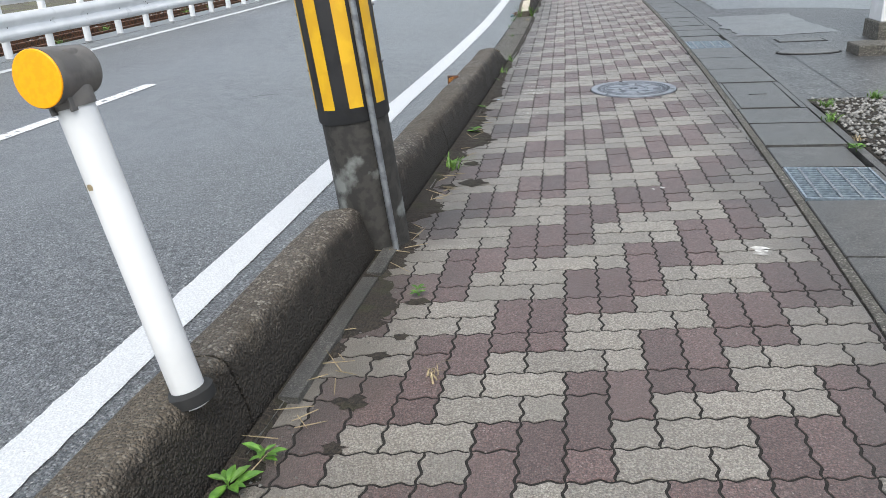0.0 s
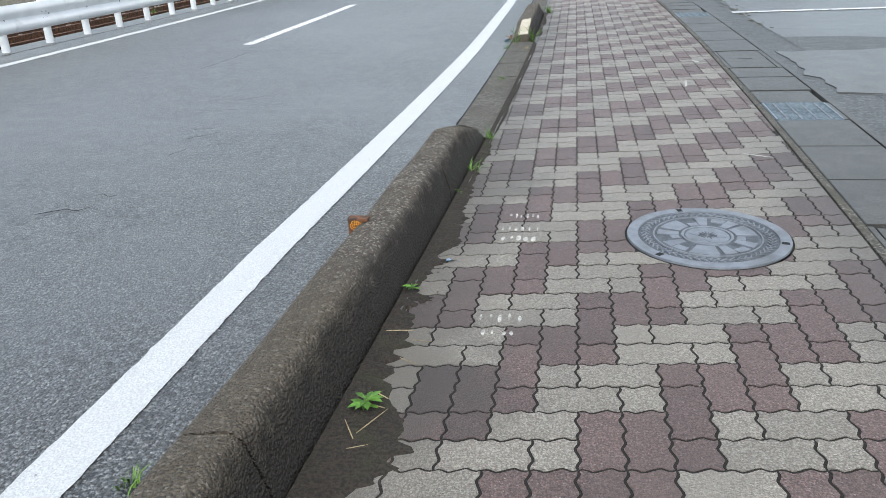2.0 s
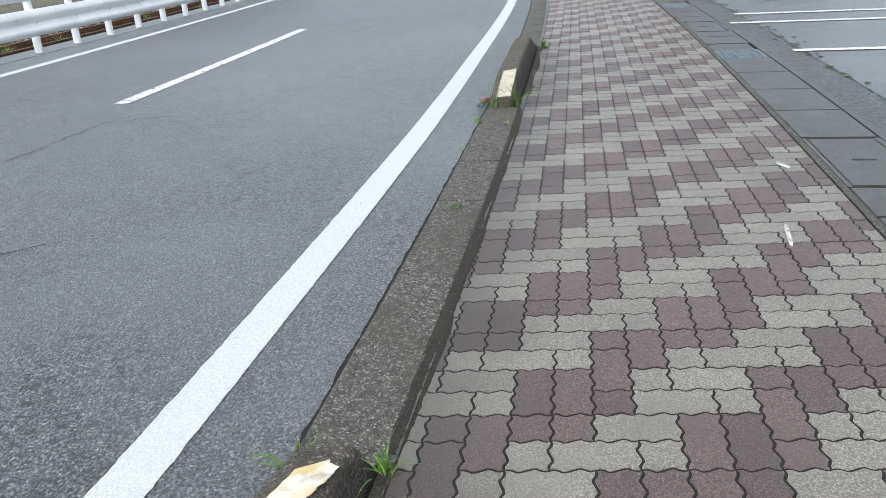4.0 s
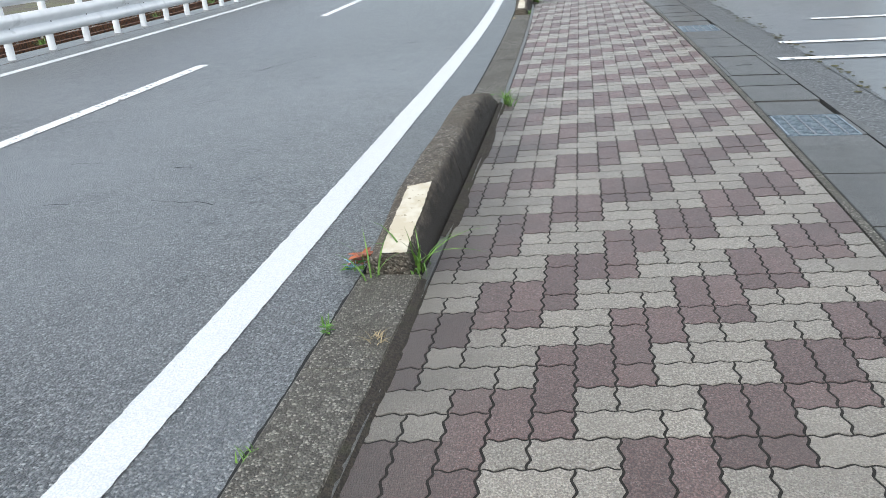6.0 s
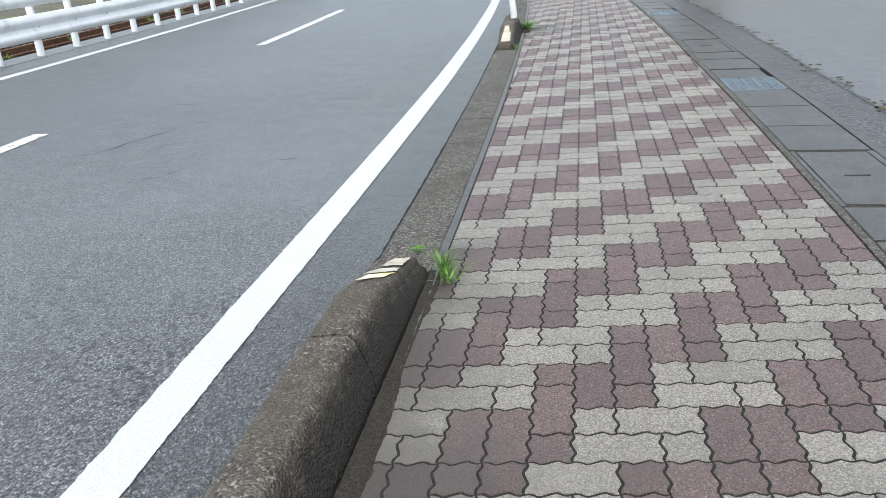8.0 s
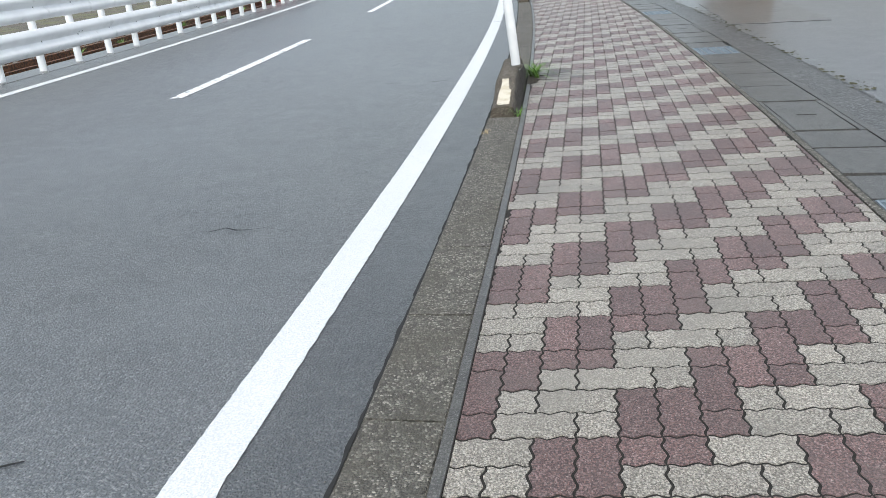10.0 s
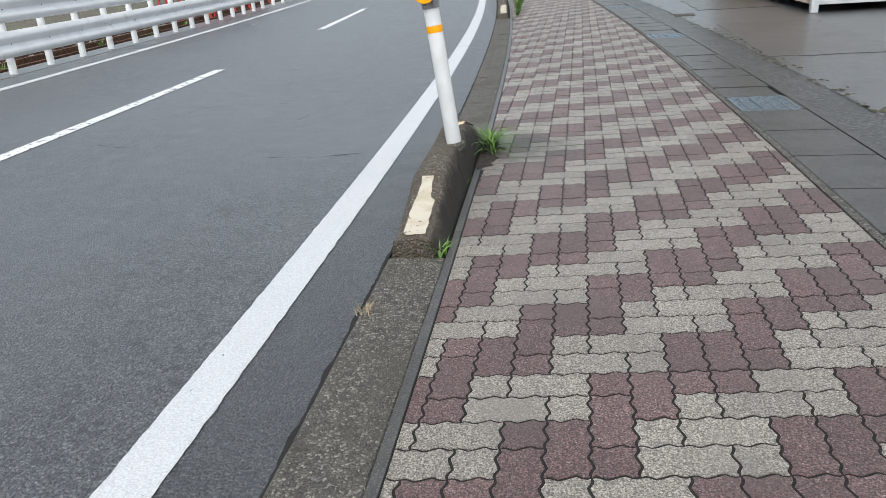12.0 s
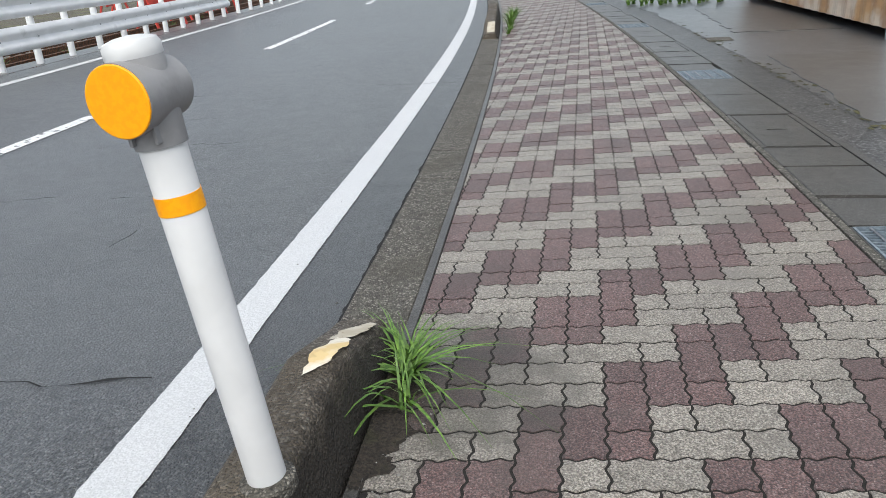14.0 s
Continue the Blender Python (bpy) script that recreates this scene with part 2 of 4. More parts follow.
M_LEAF = material("weed_leaf", (0.1, 0.22, 0.03), (0.06, 0.15, 0.02), 50, 0.55, 0.1, 90, vary=0.25)
M_GRASS = material("grass_blade", (0.13, 0.24, 0.04), (0.07, 0.15, 0.025), 50, 0.55, 0.1, 90, vary=0.25)
M_REDLEAF = material("red_leaf", (0.3, 0.09, 0.04), (0.2, 0.06, 0.03), 50, 0.55, 0.1, 90, vary=0.25)
M_STRAW = material("dry_straw", (0.35, 0.28, 0.17), (0.25, 0.2, 0.12), 50, 0.8, 0.1, 90, vary=0.25)
M_BLUE = material("blue_litter", (0.2, 0.4, 0.6), (0.5, 0.6, 0.7), 60, 0.5, 0.1, 90)
M_REDPAINT = material("red_plastic", (0.55, 0.05, 0.035), (0.42, 0.04, 0.03), 6, 0.5, 0.05, 60)
M_GROUND = material("distant_ground", (0.1, 0.1, 0.09), (0.07, 0.07, 0.062), 3, 0.9, 0.5, 20)
M_RUBBER = material("black_rubber", (0.02, 0.02, 0.02), None, 40, 0.7, 0.1, 90)
M_PAINTMARK = material("white_mark", (0.6, 0.59, 0.56), (0.42, 0.41, 0.39), 70, 0.7, 0.3, 120, (0.3, 0.29, 0.27), 30, 0.55, soft=0.04, stain_most=1.0)


# ---- building helpers ----
def link(name, bm, mats, parent=None, smooth=False):
    me = bpy.data.meshes.new(name)
    bm.normal_update()
    bm.to_mesh(me)
    bm.free()
    for m in mats if isinstance(mats, (list, tuple)) else [mats]:
        me.materials.append(m)
    if smooth:
        for p in me.polygons:
            p.use_smooth = True
        me.set_sharp_from_angle(angle=radians(40))
    ob = new(name, me)
    if parent:
        ob.parent = parent
    return ob


def part(name, bm, mats, parent, label="", smooth=False):
    ob = link(name, bm, mats, parent, smooth)
    return tagged(ob, label) if label else ob


def empty(name, x, y, z, label, category, group="", kind=""):
    ob = new(name)
    ob.empty_display_size = 0.05
    ob.location = (x, y, z)
    return tagged(ob, label, category, group, kind)


def box(bm, x0, x1, y0, y1, z0, z1, bevel=0.0):
    r = bmesh.ops.create_cube(bm, size=1, matrix=Matrix.Translation(((x0 + x1) / 2, (y0 + y1) / 2, (z0 + z1) / 2)) @ Matrix.Diagonal((x1 - x0, y1 - y0, z1 - z0, 1)))
    if bevel:
        edges = list({e for v in r["verts"] for e in v.link_edges})
        bmesh.ops.bevel(bm, geom=edges, offset=bevel, segments=2, affect="EDGES", profile=0.5)
    return bm


def lathe(bm, profile, m=Matrix(), seg=28, mat=0):
    """A turned solid: (radius, height) pairs round the z axis of m, closed at both ends."""
    rings = []
    for r, z in profile:
        rings.append([bm.verts.new(m @ Vector((r * math.cos(a), r * math.sin(a), z))) for a in [2 * math.pi * k / seg for k in range(seg)]])
    for a, b in zip(rings, rings[1:]):
        for k in range(seg):
            bm.faces.new((a[k], a[(k + 1) % seg], b[(k + 1) % seg], b[k])).material_index = mat
    bm.faces.new(rings[0][::-1]).material_index = mat
    bm.faces.new(rings[-1]).material_index = mat
    return bm


def edge_x(y):
    """The kerb side of the paving, along the road's gentle bend."""
    return -0.395 - 0.00257 * (y - 14.5) ** 2


def side(off, y):
    return edge_x(y) + off


def stations(y0, y1, step):
    n = max(1, int(round((y1 - y0) / step)))
    return [y0 + (y1 - y0) * k / n for k in range(n + 1)]


def strip(bm, profile, ys, mats=None, caps=True):
    """A ribbon or bar along the road: profile(y) gives (offset, z) pairs."""
    rows = [[bm.verts.new((side(o, y), y, z)) for o, z in profile(y)] for y in ys]
    for a, b in zip(rows, rows[1:]):
        for k in range(len(a) - 1):
            f = bm.faces.new((a[k], a[k + 1], b[k + 1], b[k]))
            if mats:
                f.material_index = mats[k]
    if caps and len(rows[0]) > 2:
        bm.faces.new(rows[0][::-1])
        bm.faces.new(rows[-1])
    return bm


def flat(name, off0, off1, y0, y1, z, mat, label, category="ground", step=1.0, cols=1):
    bm = bmesh.new()
    offs = [off0 + (off1 - off0) * k / cols for k in range(cols + 1)]
    strip(bm, lambda y: [(o, z) for o in offs], stations(y0, y1, step), caps=False)
    return tagged(link(name, bm, mat), label, category, kind="structure")


# ---- ground and road ----
PAVE_W, SLAB_W, KERB_W = 1.59, 2.07, 0.28
bm = bmesh.new()
bmesh.ops.create_grid(bm, x_segments=8, y_segments=8, size=400)
ground = tagged(link("ground", bm, M_GROUND), "grey-brown open ground reaching the horizon", "ground", kind="structure")
ground.location = (0, 100, -0.35)
road = flat("road", -6.35, -KERB_W, -6, 75, -0.012, M_ASPHALT, "worn grey asphalt road with fine aggregate", "road")
flat("edge_strip", -6.8, -6.35, -6, 75, -0.008, M_PATCH, "dirty concrete strip under the guard rail posts", "kerb strip")
flat("railway_ground", -30, -6.8, -6, 75, -0.12, M_BALLAST, "brown gravel ground with patches of grass", "gravel")
flat("coarse_strip", SLAB_W, 2.42, 6.75, 75, -0.004, M_ASPHALT_COARSE, "coarse worn asphalt strip beside the drain", "asphalt")
bm = bmesh.new()
strip(bm, lambda y: [(2.41, -0.001), (2.5 + 2.6 * max(0.0, 1 - ((y - 9.0) / 3.6) ** 2) ** 0.5 + 0.12 * noise.noise(Vector((y * 3, 5, 0))), 0.0)], stations(6.75, 12.6, 0.06), caps=False)
tagged(link("coarse_yard", bm, M_ASPHALT_COARSE), "dark wet coarse asphalt in front of the house", "asphalt", kind="structure")
flat("parking_lot", 2.42, 40, -6, 75, -0.004, M_ASPHALT_LOT, "damp grey asphalt parking lot", "parking lot")
flat("drain_bed", PAVE_W - 0.01, SLAB_W + 0.01, -4, 60, -0.04, M_GAP, "dark joints of the covered drain", "drain", 0.5)
flat("paving_bed", -0.02, PAVE_W, -4, 60, -0.0024, M_JOINT, "dark sand in the joints of the paving", "pavement", 0.5)


def road_mark(name, off, w, y0, y1, mat, label):
    bm = bmesh.new()
    drift = lambda y: float(np.interp(y, (2, 7.1, 12.1, 15.2, 19.7, 30), (-0.565, -0.672, -0.637, -0.65, -0.622, -0.605))) if off > -1 else off
    strip(bm, lambda y: [(drift(y) - w / 2 + 0.005 * noise.noise(Vector((y * 14, 1, 0))) + 0.004 * noise.noise(Vector((y * 55, 1, 0))), -0.0085), (drift(y) + w / 2 + 0.005 * noise.noise(Vector((y * 14, 7, 0))) + 0.004 * noise.noise(Vector((y * 55, 7, 0))), -0.0085)], stations(y0, y1, 0.02), caps=False)
    return tagged(link(name, bm, mat), label, "road marking", kind="structure")


road_mark("edge_line", -0.6, 0.15, -6, 75, M_LINE, "solid white painted line at the edge of the road")
road_mark("far_edge_line", -5.75, 0.15, -6, 75, M_LINE, "solid white painted line beyond the far lane")
for k, (a, b) in enumerate(((3.6, 8.2), (13.1, 17.85), (22.4, 26.85), (31.3, 35.9), (40.4, 45))):
    road_mark("centre_dash", -3.42 + (0.1 if a > 26 or a < 5 else 0), 0.13, a, b, M_LINE_WORN, "worn white dash of the centre line")


def crack(pts, w, seed, z=-0.0065):
    """A thin wandering crack in the asphalt between plan points."""
    rnd = random.Random(seed)
    x_seed = seed * 3.7
    bm = bmesh.new()
    prev = None
    for (xa, ya), (xb, yb) in zip(pts, pts[1:]):
        n = max(3, int(math.hypot(xb - xa, yb - ya) / 0.06))
        nx, ny = -(yb - ya), xb - xa
        d = math.hypot(nx, ny)
        nx, ny = nx / d, ny / d
        for k in range(n + 1):
            f = k / n
            j, ww = 0.05 * noise.noise(Vector((x_seed, f * 7, k * 0.15))) + rnd.uniform(-0.012, 0.012), w * max(0.08, noise.noise(Vector((f * 9, x_seed, 1))) + 0.45)
            x, y = xa + (xb - xa) * f + nx * j, ya + (yb - ya) * f + ny * j
            pair = (bm.verts.new((x - nx * ww, y - ny * ww, z)), bm.verts.new((x + nx * ww, y + ny * ww, z)))
            if prev:
                bm.faces.new((prev[0], prev[1], pair[1], pair[0]))
            prev = pair
    return tagged(link("road_crack", bm, M_GAP), "thin dark crack in the road asphalt", "crack", "road cracks", "structure")


for k, pts in enumerate((((-2.04, 22.75), (-1.66, 22.72), (-1.34, 22.81)), ((-2.13, 27.99), (-1.57, 27.96), (-1.1, 28.03)), ((-1.69, 17.11), (-1.57, 17.14)), ((-1.87, 18.85), (-1.41, 18.88)), ((-3.5, 18.22), (-3.35, 18.24)), ((-3.62, 11.43), (-3.56, 12.38), (-3.11, 12.62)), ((-3.06, 17.23), (-2.97, 17.4), (-2.69, 18.16)))):
    crack(pts, 0.008, k + 2)
crack_rnd = random.Random(40)
for k in range(34):
    y, a, L = crack_rnd.uniform(4.5, 31), crack_rnd.choice((crack_rnd.gauss(0.1, 0.3), crack_rnd.gauss(0.9, 0.4))), crack_rnd.uniform(0.12, 0.4)
    x = side(crack_rnd.uniform(-2.9, -1.5), y)
    crack(((x, y), (x + L * math.cos(a), y + L * math.sin(a))), 0.0065, 20 + k)


# parking bay lines
def bay_line(x0, x1, y, w=0.1):
    bm = bmesh.new()
    bmesh.ops.create_grid(bm, x_segments=12, y_segments=1, size=1, matrix=Matrix.Translation(((x0 + x1) / 2, y, 0.003)) @ Matrix.Diagonal(((x1 - x0) / 2, w / 2, 1, 1)))
    return tagged(link("bay_line", bm, M_LINE_WORN), "worn white parking bay line on asphalt", "road marking", "parking bay lines", "structure")


for x0, x1, y in ((1.93, 4.6, 14.84), (1.74, 4.6, 16.9), (2.62, 4.8, 19.33), (1.94, 4.6, 17.75), (3.5, 5.6, 21.85)):
    bay_line(x0, x1, y, 0.12)
bm = bmesh.new()
strip(bm, lambda y: [(2.4, -0.0015), (2.425 + 0.09 * noise.noise(Vector((y * 1.1, 3, 0))) + 0.05 * noise.noise(Vector((y * 7, 3, 0))) + 0.02 * noise.noise(Vector((y * 31, 3, 0))), -0.0015)], stations(12.6, 44, 0.04), caps=False)
tagged(link("ragged_margin", bm, M_ASPHALT_COARSE), "ragged worn margin between two asphalt surfaces", "asphalt", kind="structure")
moss = random.Random(71)
bm = bmesh.new()
for _ in range(260):
    y = moss.uniform(13, 33)
    o, r = 2.44 + moss.gauss(0, 0.05), moss.uniform(0.006, 0.03)
    bm.faces.new([bm.verts.new((side(o, y) + r * moss.uniform(0.5, 1.2) * math.cos(a), y + 1.6 * r * moss.uniform(0.5, 1.2) * math.sin(a), 0.0012)) for a in [k * math.pi / 4 for k in range(8)]])
tagged(link("seam_moss", bm, M_MOSS), "dry yellow-green moss crumbs along the asphalt seam", "moss", kind="stuff")
for x0, x1, y0, y1 in ((1.75, 2.7, 9.9, 11.7), (1.7, 2.9, 26.0, 29.0), (1.75, 3.0, 31.0, 34.5)):
    bm = bmesh.new()
    rim = [(x0 + (x1 - x0) * k / 14, y0) for k in range(14)] + [(x1, y0 + (y1 - y0) * k / 20) for k in range(20)] + [(x1 - (x1 - x0) * k / 14, y1) for k in range(14)] + [(x0, y1 - (y1 - y0) * k / 20) for k in range(20)]
    low, high = [], []
    for x, y in rim:
        d = Vector((noise.noise(Vector((x * 4, y * 4, 1))), noise.noise(Vector((x * 4, y * 4, 9))), 0)) * 0.09
        low.append(bm.verts.new((x + d.x, y + d.y, -0.03)))
        high.append(bm.verts.new((x + d.x, y + d.y, 0.003)))
    bm.faces.new(high)
    for k in range(len(low)):
        bm.faces.new((low[k - 1], low[k], high[k], high[k - 1]))
    tagged(link("asphalt_patch", bm, M_PATCH), "smooth repair patch in the damp asphalt", "asphalt patch", "asphalt patches", "structure")

# ---- covered drain: slabs, lids and steel grates ----
GRATES = [0.6, 5.05, 9.4, 14.73, 18.97, 23.9, 27.97, 32.3, 36.6, 41.0]
drain = empty("drain_channel", 0, 0, 0, "line of grey concrete drain covers beside the paving", "drain", kind="structure")


def slab(y0, y1, a=PAVE_W + 0.05, b=SLAB_W - 0.022, z=0.0, slot=None):
    g = 0.007
    bm = bmesh.new()
    if slot is None:
        strip(bm, lambda y: [(a, -0.06), (a, z - 0.004), (a + 0.004, z), (b - 0.004, z), (b, z - 0.004), (b, -0.06)], stations(y0 + g, y1 - g, 0.3))
        return part("cover_slab", bm, M_SLAB, drain)
    ym = (y0 + y1) / 2
    c = (a + b) / 2
    strip(bm, lambda y: [(a, -0.06), (a, z - 0.004), (a + 0.004, z), (b - 0.004, z), (b, z - 0.004), (b, -0.06)], [y0 + g, ym - 0.011])
    strip(bm, lambda y: [(a, -0.06), (a, z), (b, z), (b, -0.06)], [ym + 0.011, y1 - g])
    strip(bm, lambda y: [(a, -0.06), (a, z), (c - 0.06, z), (c - 0.06, -0.06)], [ym - 0.011, ym + 0.011])
    strip(bm, lambda y: [(c + 0.06, -0.06), (c + 0.06, z), (b, z), (b, -0.06)], [ym - 0.011, ym + 0.011])
    return part("cover_lid", bm, M_SLAB, drain, "concrete lid with a lifting slot")


bm = bmesh.new()
strip(bm, lambda y: [(PAVE_W + 0.005, -0.05), (PAVE_W + 0.005, 0.001), (PAVE_W + 0.007, 0.003), (PAVE_W + 0.04, 0.003), (PAVE_W + 0.042, -0.05)], stations(-4, 60, 0.5))
part("channel_edge", bm, M_CONC, drain, "thin concrete edge along the paving")
bm = bmesh.new()
strip(bm, lambda y: [(SLAB_W - 0.014, -0.05), (SLAB_W - 0.013, 0.0), (SLAB_W + 0.03, 0.0), (SLAB_W + 0.031, -0.05)], stations(-4, 60, 0.5))
part("channel_edge", bm, M_SLAB, drain)

GX0, GX1 = PAVE_W + 0.06, SLAB_W - 0.05


def make_grate():
    """A steel grate: frame, four long bars and fine cross bars, 0.37 x 0.45 m."""
    g = empty("drain_grate", 0, 0, 0, "blue-grey galvanised steel drain grate between concrete covers", "drain grate", "drain grates")
    hx, hy = (GX1 - GX0) / 2, 0.225
    bm = bmesh.new()
    for s in (-1, 1):
        box(bm, s * hx - 0.005, s * hx + 0.005, -hy, hy, -0.03, 0.002)
        box(bm, -hx + 0.005, hx - 0.005, s * hy - 0.004, s * hy + 0.004, -0.03, 0.002)
    part("frame", bm, M_GRATE, g)
    for k in range(4):
        x = -hx + (k + 0.75) * 2 * hx / 4.5
        part("bar", box(bmesh.new(), x - 0.005, x + 0.005, -hy + 0.005, hy - 0.005, -0.03, 0.001), M_STEEL, g, "bright long bar")
    for k in range(15):
        y = -hy + (k + 0.5) * 2 * hy / 15
        part("cross_bar", box(bmesh.new(), -hx + 0.006, hx - 0.006, y - 0.0028, y + 0.0028, -0.025, -0.001), M_GRATE, g)
    return g


first = make_grate()
for k, gy in enumerate(GRATES):
    ang = -math.degrees(-0.00514 * (gy - 14.5))
    m = pose((side(GX0, gy) + side(GX1, gy)) / 2, gy, 0.0, 0, 0, ang)
    if k:
        copy_thing(first, m)
    else:
        first.matrix_basis = m
    bm = bmesh.new()
    strip(bm, lambda y: [(PAVE_W + 0.046, -0.06), (PAVE_W + 0.046, 0), (GX0 - 0.008, 0), (GX0 - 0.008, -0.06)], [gy - 0.22, gy + 0.22])
    strip(bm, lambda y: [(GX1 + 0.008, -0.06), (GX1 + 0.008, 0), (SLAB_W - 0.02, 0), (SLAB_W - 0.02, -0.06)], [gy - 0.22, gy + 0.22])
    part("grate_surround", bm, M_SLAB, drain)
    nxt = GRATES[k + 1] if k + 1 < len(GRATES) else 46.0
    slab(gy + 0.24, gy + 0.602, b=SLAB_W - 0.05)
    slab(gy + 0.637, gy + 1.12)
    a = gy + 1.13
    slab(a, a + 0.38)
    slab(a + 0.41, a + 1.238, a=PAVE_W + 0.075, b=SLAB_W - 0.06, slot=True)
    bm = bmesh.new()
    for o0, o1 in ((PAVE_W + 0.047, PAVE_W + 0.068), (SLAB_W - 0.053, SLAB_W - 0.018)):
        strip(bm, lambda y: [(o0, -0.06), (o0, 0), (o1, 0), (o1, -0.06)], [a + 0.39, a + 1.25])
    part("lid_surround", bm, M_SLAB, drain)
    c = a + 1.27
    end = nxt - 0.24
    n = max(1, int(round((end - c) / 0.62)))
    for q in range(n):
        slab(c + (end - c) * q / n, c + (end - c) * (q + 1) / n)


# ---- kerbs ----
def kerb_profile(h):
    """Road face, top falling a little to the road, broad rounded shoulder, battered inner face."""
    r = min(0.046, h * 0.42)
    pts = [(-KERB_W + 0.004, -0.05), (-KERB_W + 0.024, h - r - 0.012)]
    for k in range(1, 5):
        a = math.pi / 2 * k / 4
        pts.append((-KERB_W + 0.024 + 0.9 * r * (1 - math.cos(a)), h - 0.012 - r + r * math.sin(a)))
    pts += [(-0.165, h - 0.003), (-0.084 - r, h)]
    for k in range(1, 6):
        a = math.pi / 2 * k / 5
        pts.append((-0.084 - r + r * math.sin(a), h - r + r * math.cos(a)))
    return pts + [(-0.056, h * 0.3), (-0.042, -0.05)]


KERB_TOPS = []


def raised_kerb(y0, y1, cuts, ramp0, ramp1, h, label):
    """A raised concrete kerb with ramped ends, cut into blocks at the joints."""
    k = empty("kerb", side(-0.14, (y0 + y1) / 2), (y0 + y1) / 2, 0, label, "kerb", "raised kerbs")

    def top(y):
        f = 1.0
        if ramp0:
            f = min(f, 0.38 + 0.62 * (y - y0) / ramp0)
        if ramp1:
            f = min(f, 0.38 + 0.62 * (y1 - y) / ramp1)
        return h * f + 0.004 * math.sin(y * 7)

    KERB_TOPS.append((y0, y1, top))
    marks = [y0, *cuts, y1]
    for a, b in zip(marks, marks[1:]):
        ys = sorted({round(y, 3) for y in stations(a + 0.005, b - 0.005, 0.05)} | {round(v, 3) for v in (y0 + ramp0, y1 - ramp1) if a + 0.02 < v < b - 0.02})
        bm = bmesh.new()
        strip(bm, lambda y: kerb_profile(top(y)), ys)
        for v in bm.verts:
            v.co += Vector((1, 0.3, 1)) * (0.003 * noise.noise(v.co * 9) + 0.002 * noise.noise(v.co * 31))
            v.co -= k.location
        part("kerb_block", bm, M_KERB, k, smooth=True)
    return k


raised_kerb(-3.0, 4.19, (-1.0, 1.0, 3.1), 0, 0, 0.2, "weathered concrete kerb with a mouldy inner face")
raised_kerb(4.47, 8.75, (5.67, 7.68), 0, 0.5, 0.2, "weathered concrete kerb beside the pole with ramped end")
raised_kerb(12.66, 15.5, (13.71, 14.69), 0.55, 0.5, 0.185, "low concrete kerb with worn white tape on its ends")
raised_kerb(21.12, 23.07, (21.95,), 0.55, 0.45, 0.205, "concrete kerb carrying a delineator post")
raised_kerb(31.35, 36.0, (32.5, 34.4), 0.55, 0.5, 0.19, "weathered concrete kerb overgrown with weeds")

edging = empty("kerb_edging", 0, 0, 0, "flush concrete kerb stones between road and paving", "kerb", kind="structure")
for y0, y1 in ((8.76, 12.65), (15.51, 21.11), (23.08, 31.34), (36.01, 48.0)):
    n = int(round((y1 - y0) / 0.6))
    for k in range(n):
        a, b = y0 + (y1 - y0) * k / n, y0 + (y1 - y0) * (k + 1) / n
        bm = bmesh.new()
        dz = 0.003 * math.sin(k * 5.3)
        strip(bm, lambda y: [(-KERB_W, -0.08), (-KERB_W + 0.003, -0.006 + dz), (-KERB_W + 0.012, 0.002 + dz), (-0.047, 0.004 + dz), (-0.042, -0.002 + dz), (-0.042, -0.08)], stations(a + 0.003, b - 0.003, 0.3))
        part("kerb_stone", bm, M_CONC, edging)
bm = bmesh.new()
strip(bm, lambda y: [(-0.04, -0.06), (-0.039, 0.008 + 0.002 * math.sin(y * 5)), (-0.008, 0.008 + 0.002 * math.sin(y * 5)), (-0.006, -0.06)], stations(-3, 48, 0.25))
part("edging_strip", bm, M_SLAB, edging, "narrow dark concrete strip along the pavers")

# ragged dark seam where the asphalt meets the kerb
bm = bmesh.new()
strip(bm, lambda y: [(-KERB_W - 0.006 - 0.016 * max(0, noise.noise(Vector((y * 6, 1, 0)))) - 0.012 * abs(noise.noise(Vector((y * 40, 4, 0)))), -0.0095), (-KERB_W + 0.002, -0.007)], stations(-2, 46, 0.03), caps=False)
tagged(link("kerb_seam", bm, M_GAP), "dark gritty seam between asphalt and kerb", "seam", kind="structure")

# pieces of old edging along the first kerb
for a, b in ((3.2, 3.95), (3.99, 4.4)):
    bm = bmesh.new()
    strip(bm, lambda y: [(-0.025, -0.03), (-0.024, 0.022), (0.03, 0.02), (0.032, -0.03)], stations(a, b, 0.25))
    tagged(link("edging_bar", bm, M_SLAB), "loose concrete edging bar lying along the kerb", "edging bar", "edging bars")


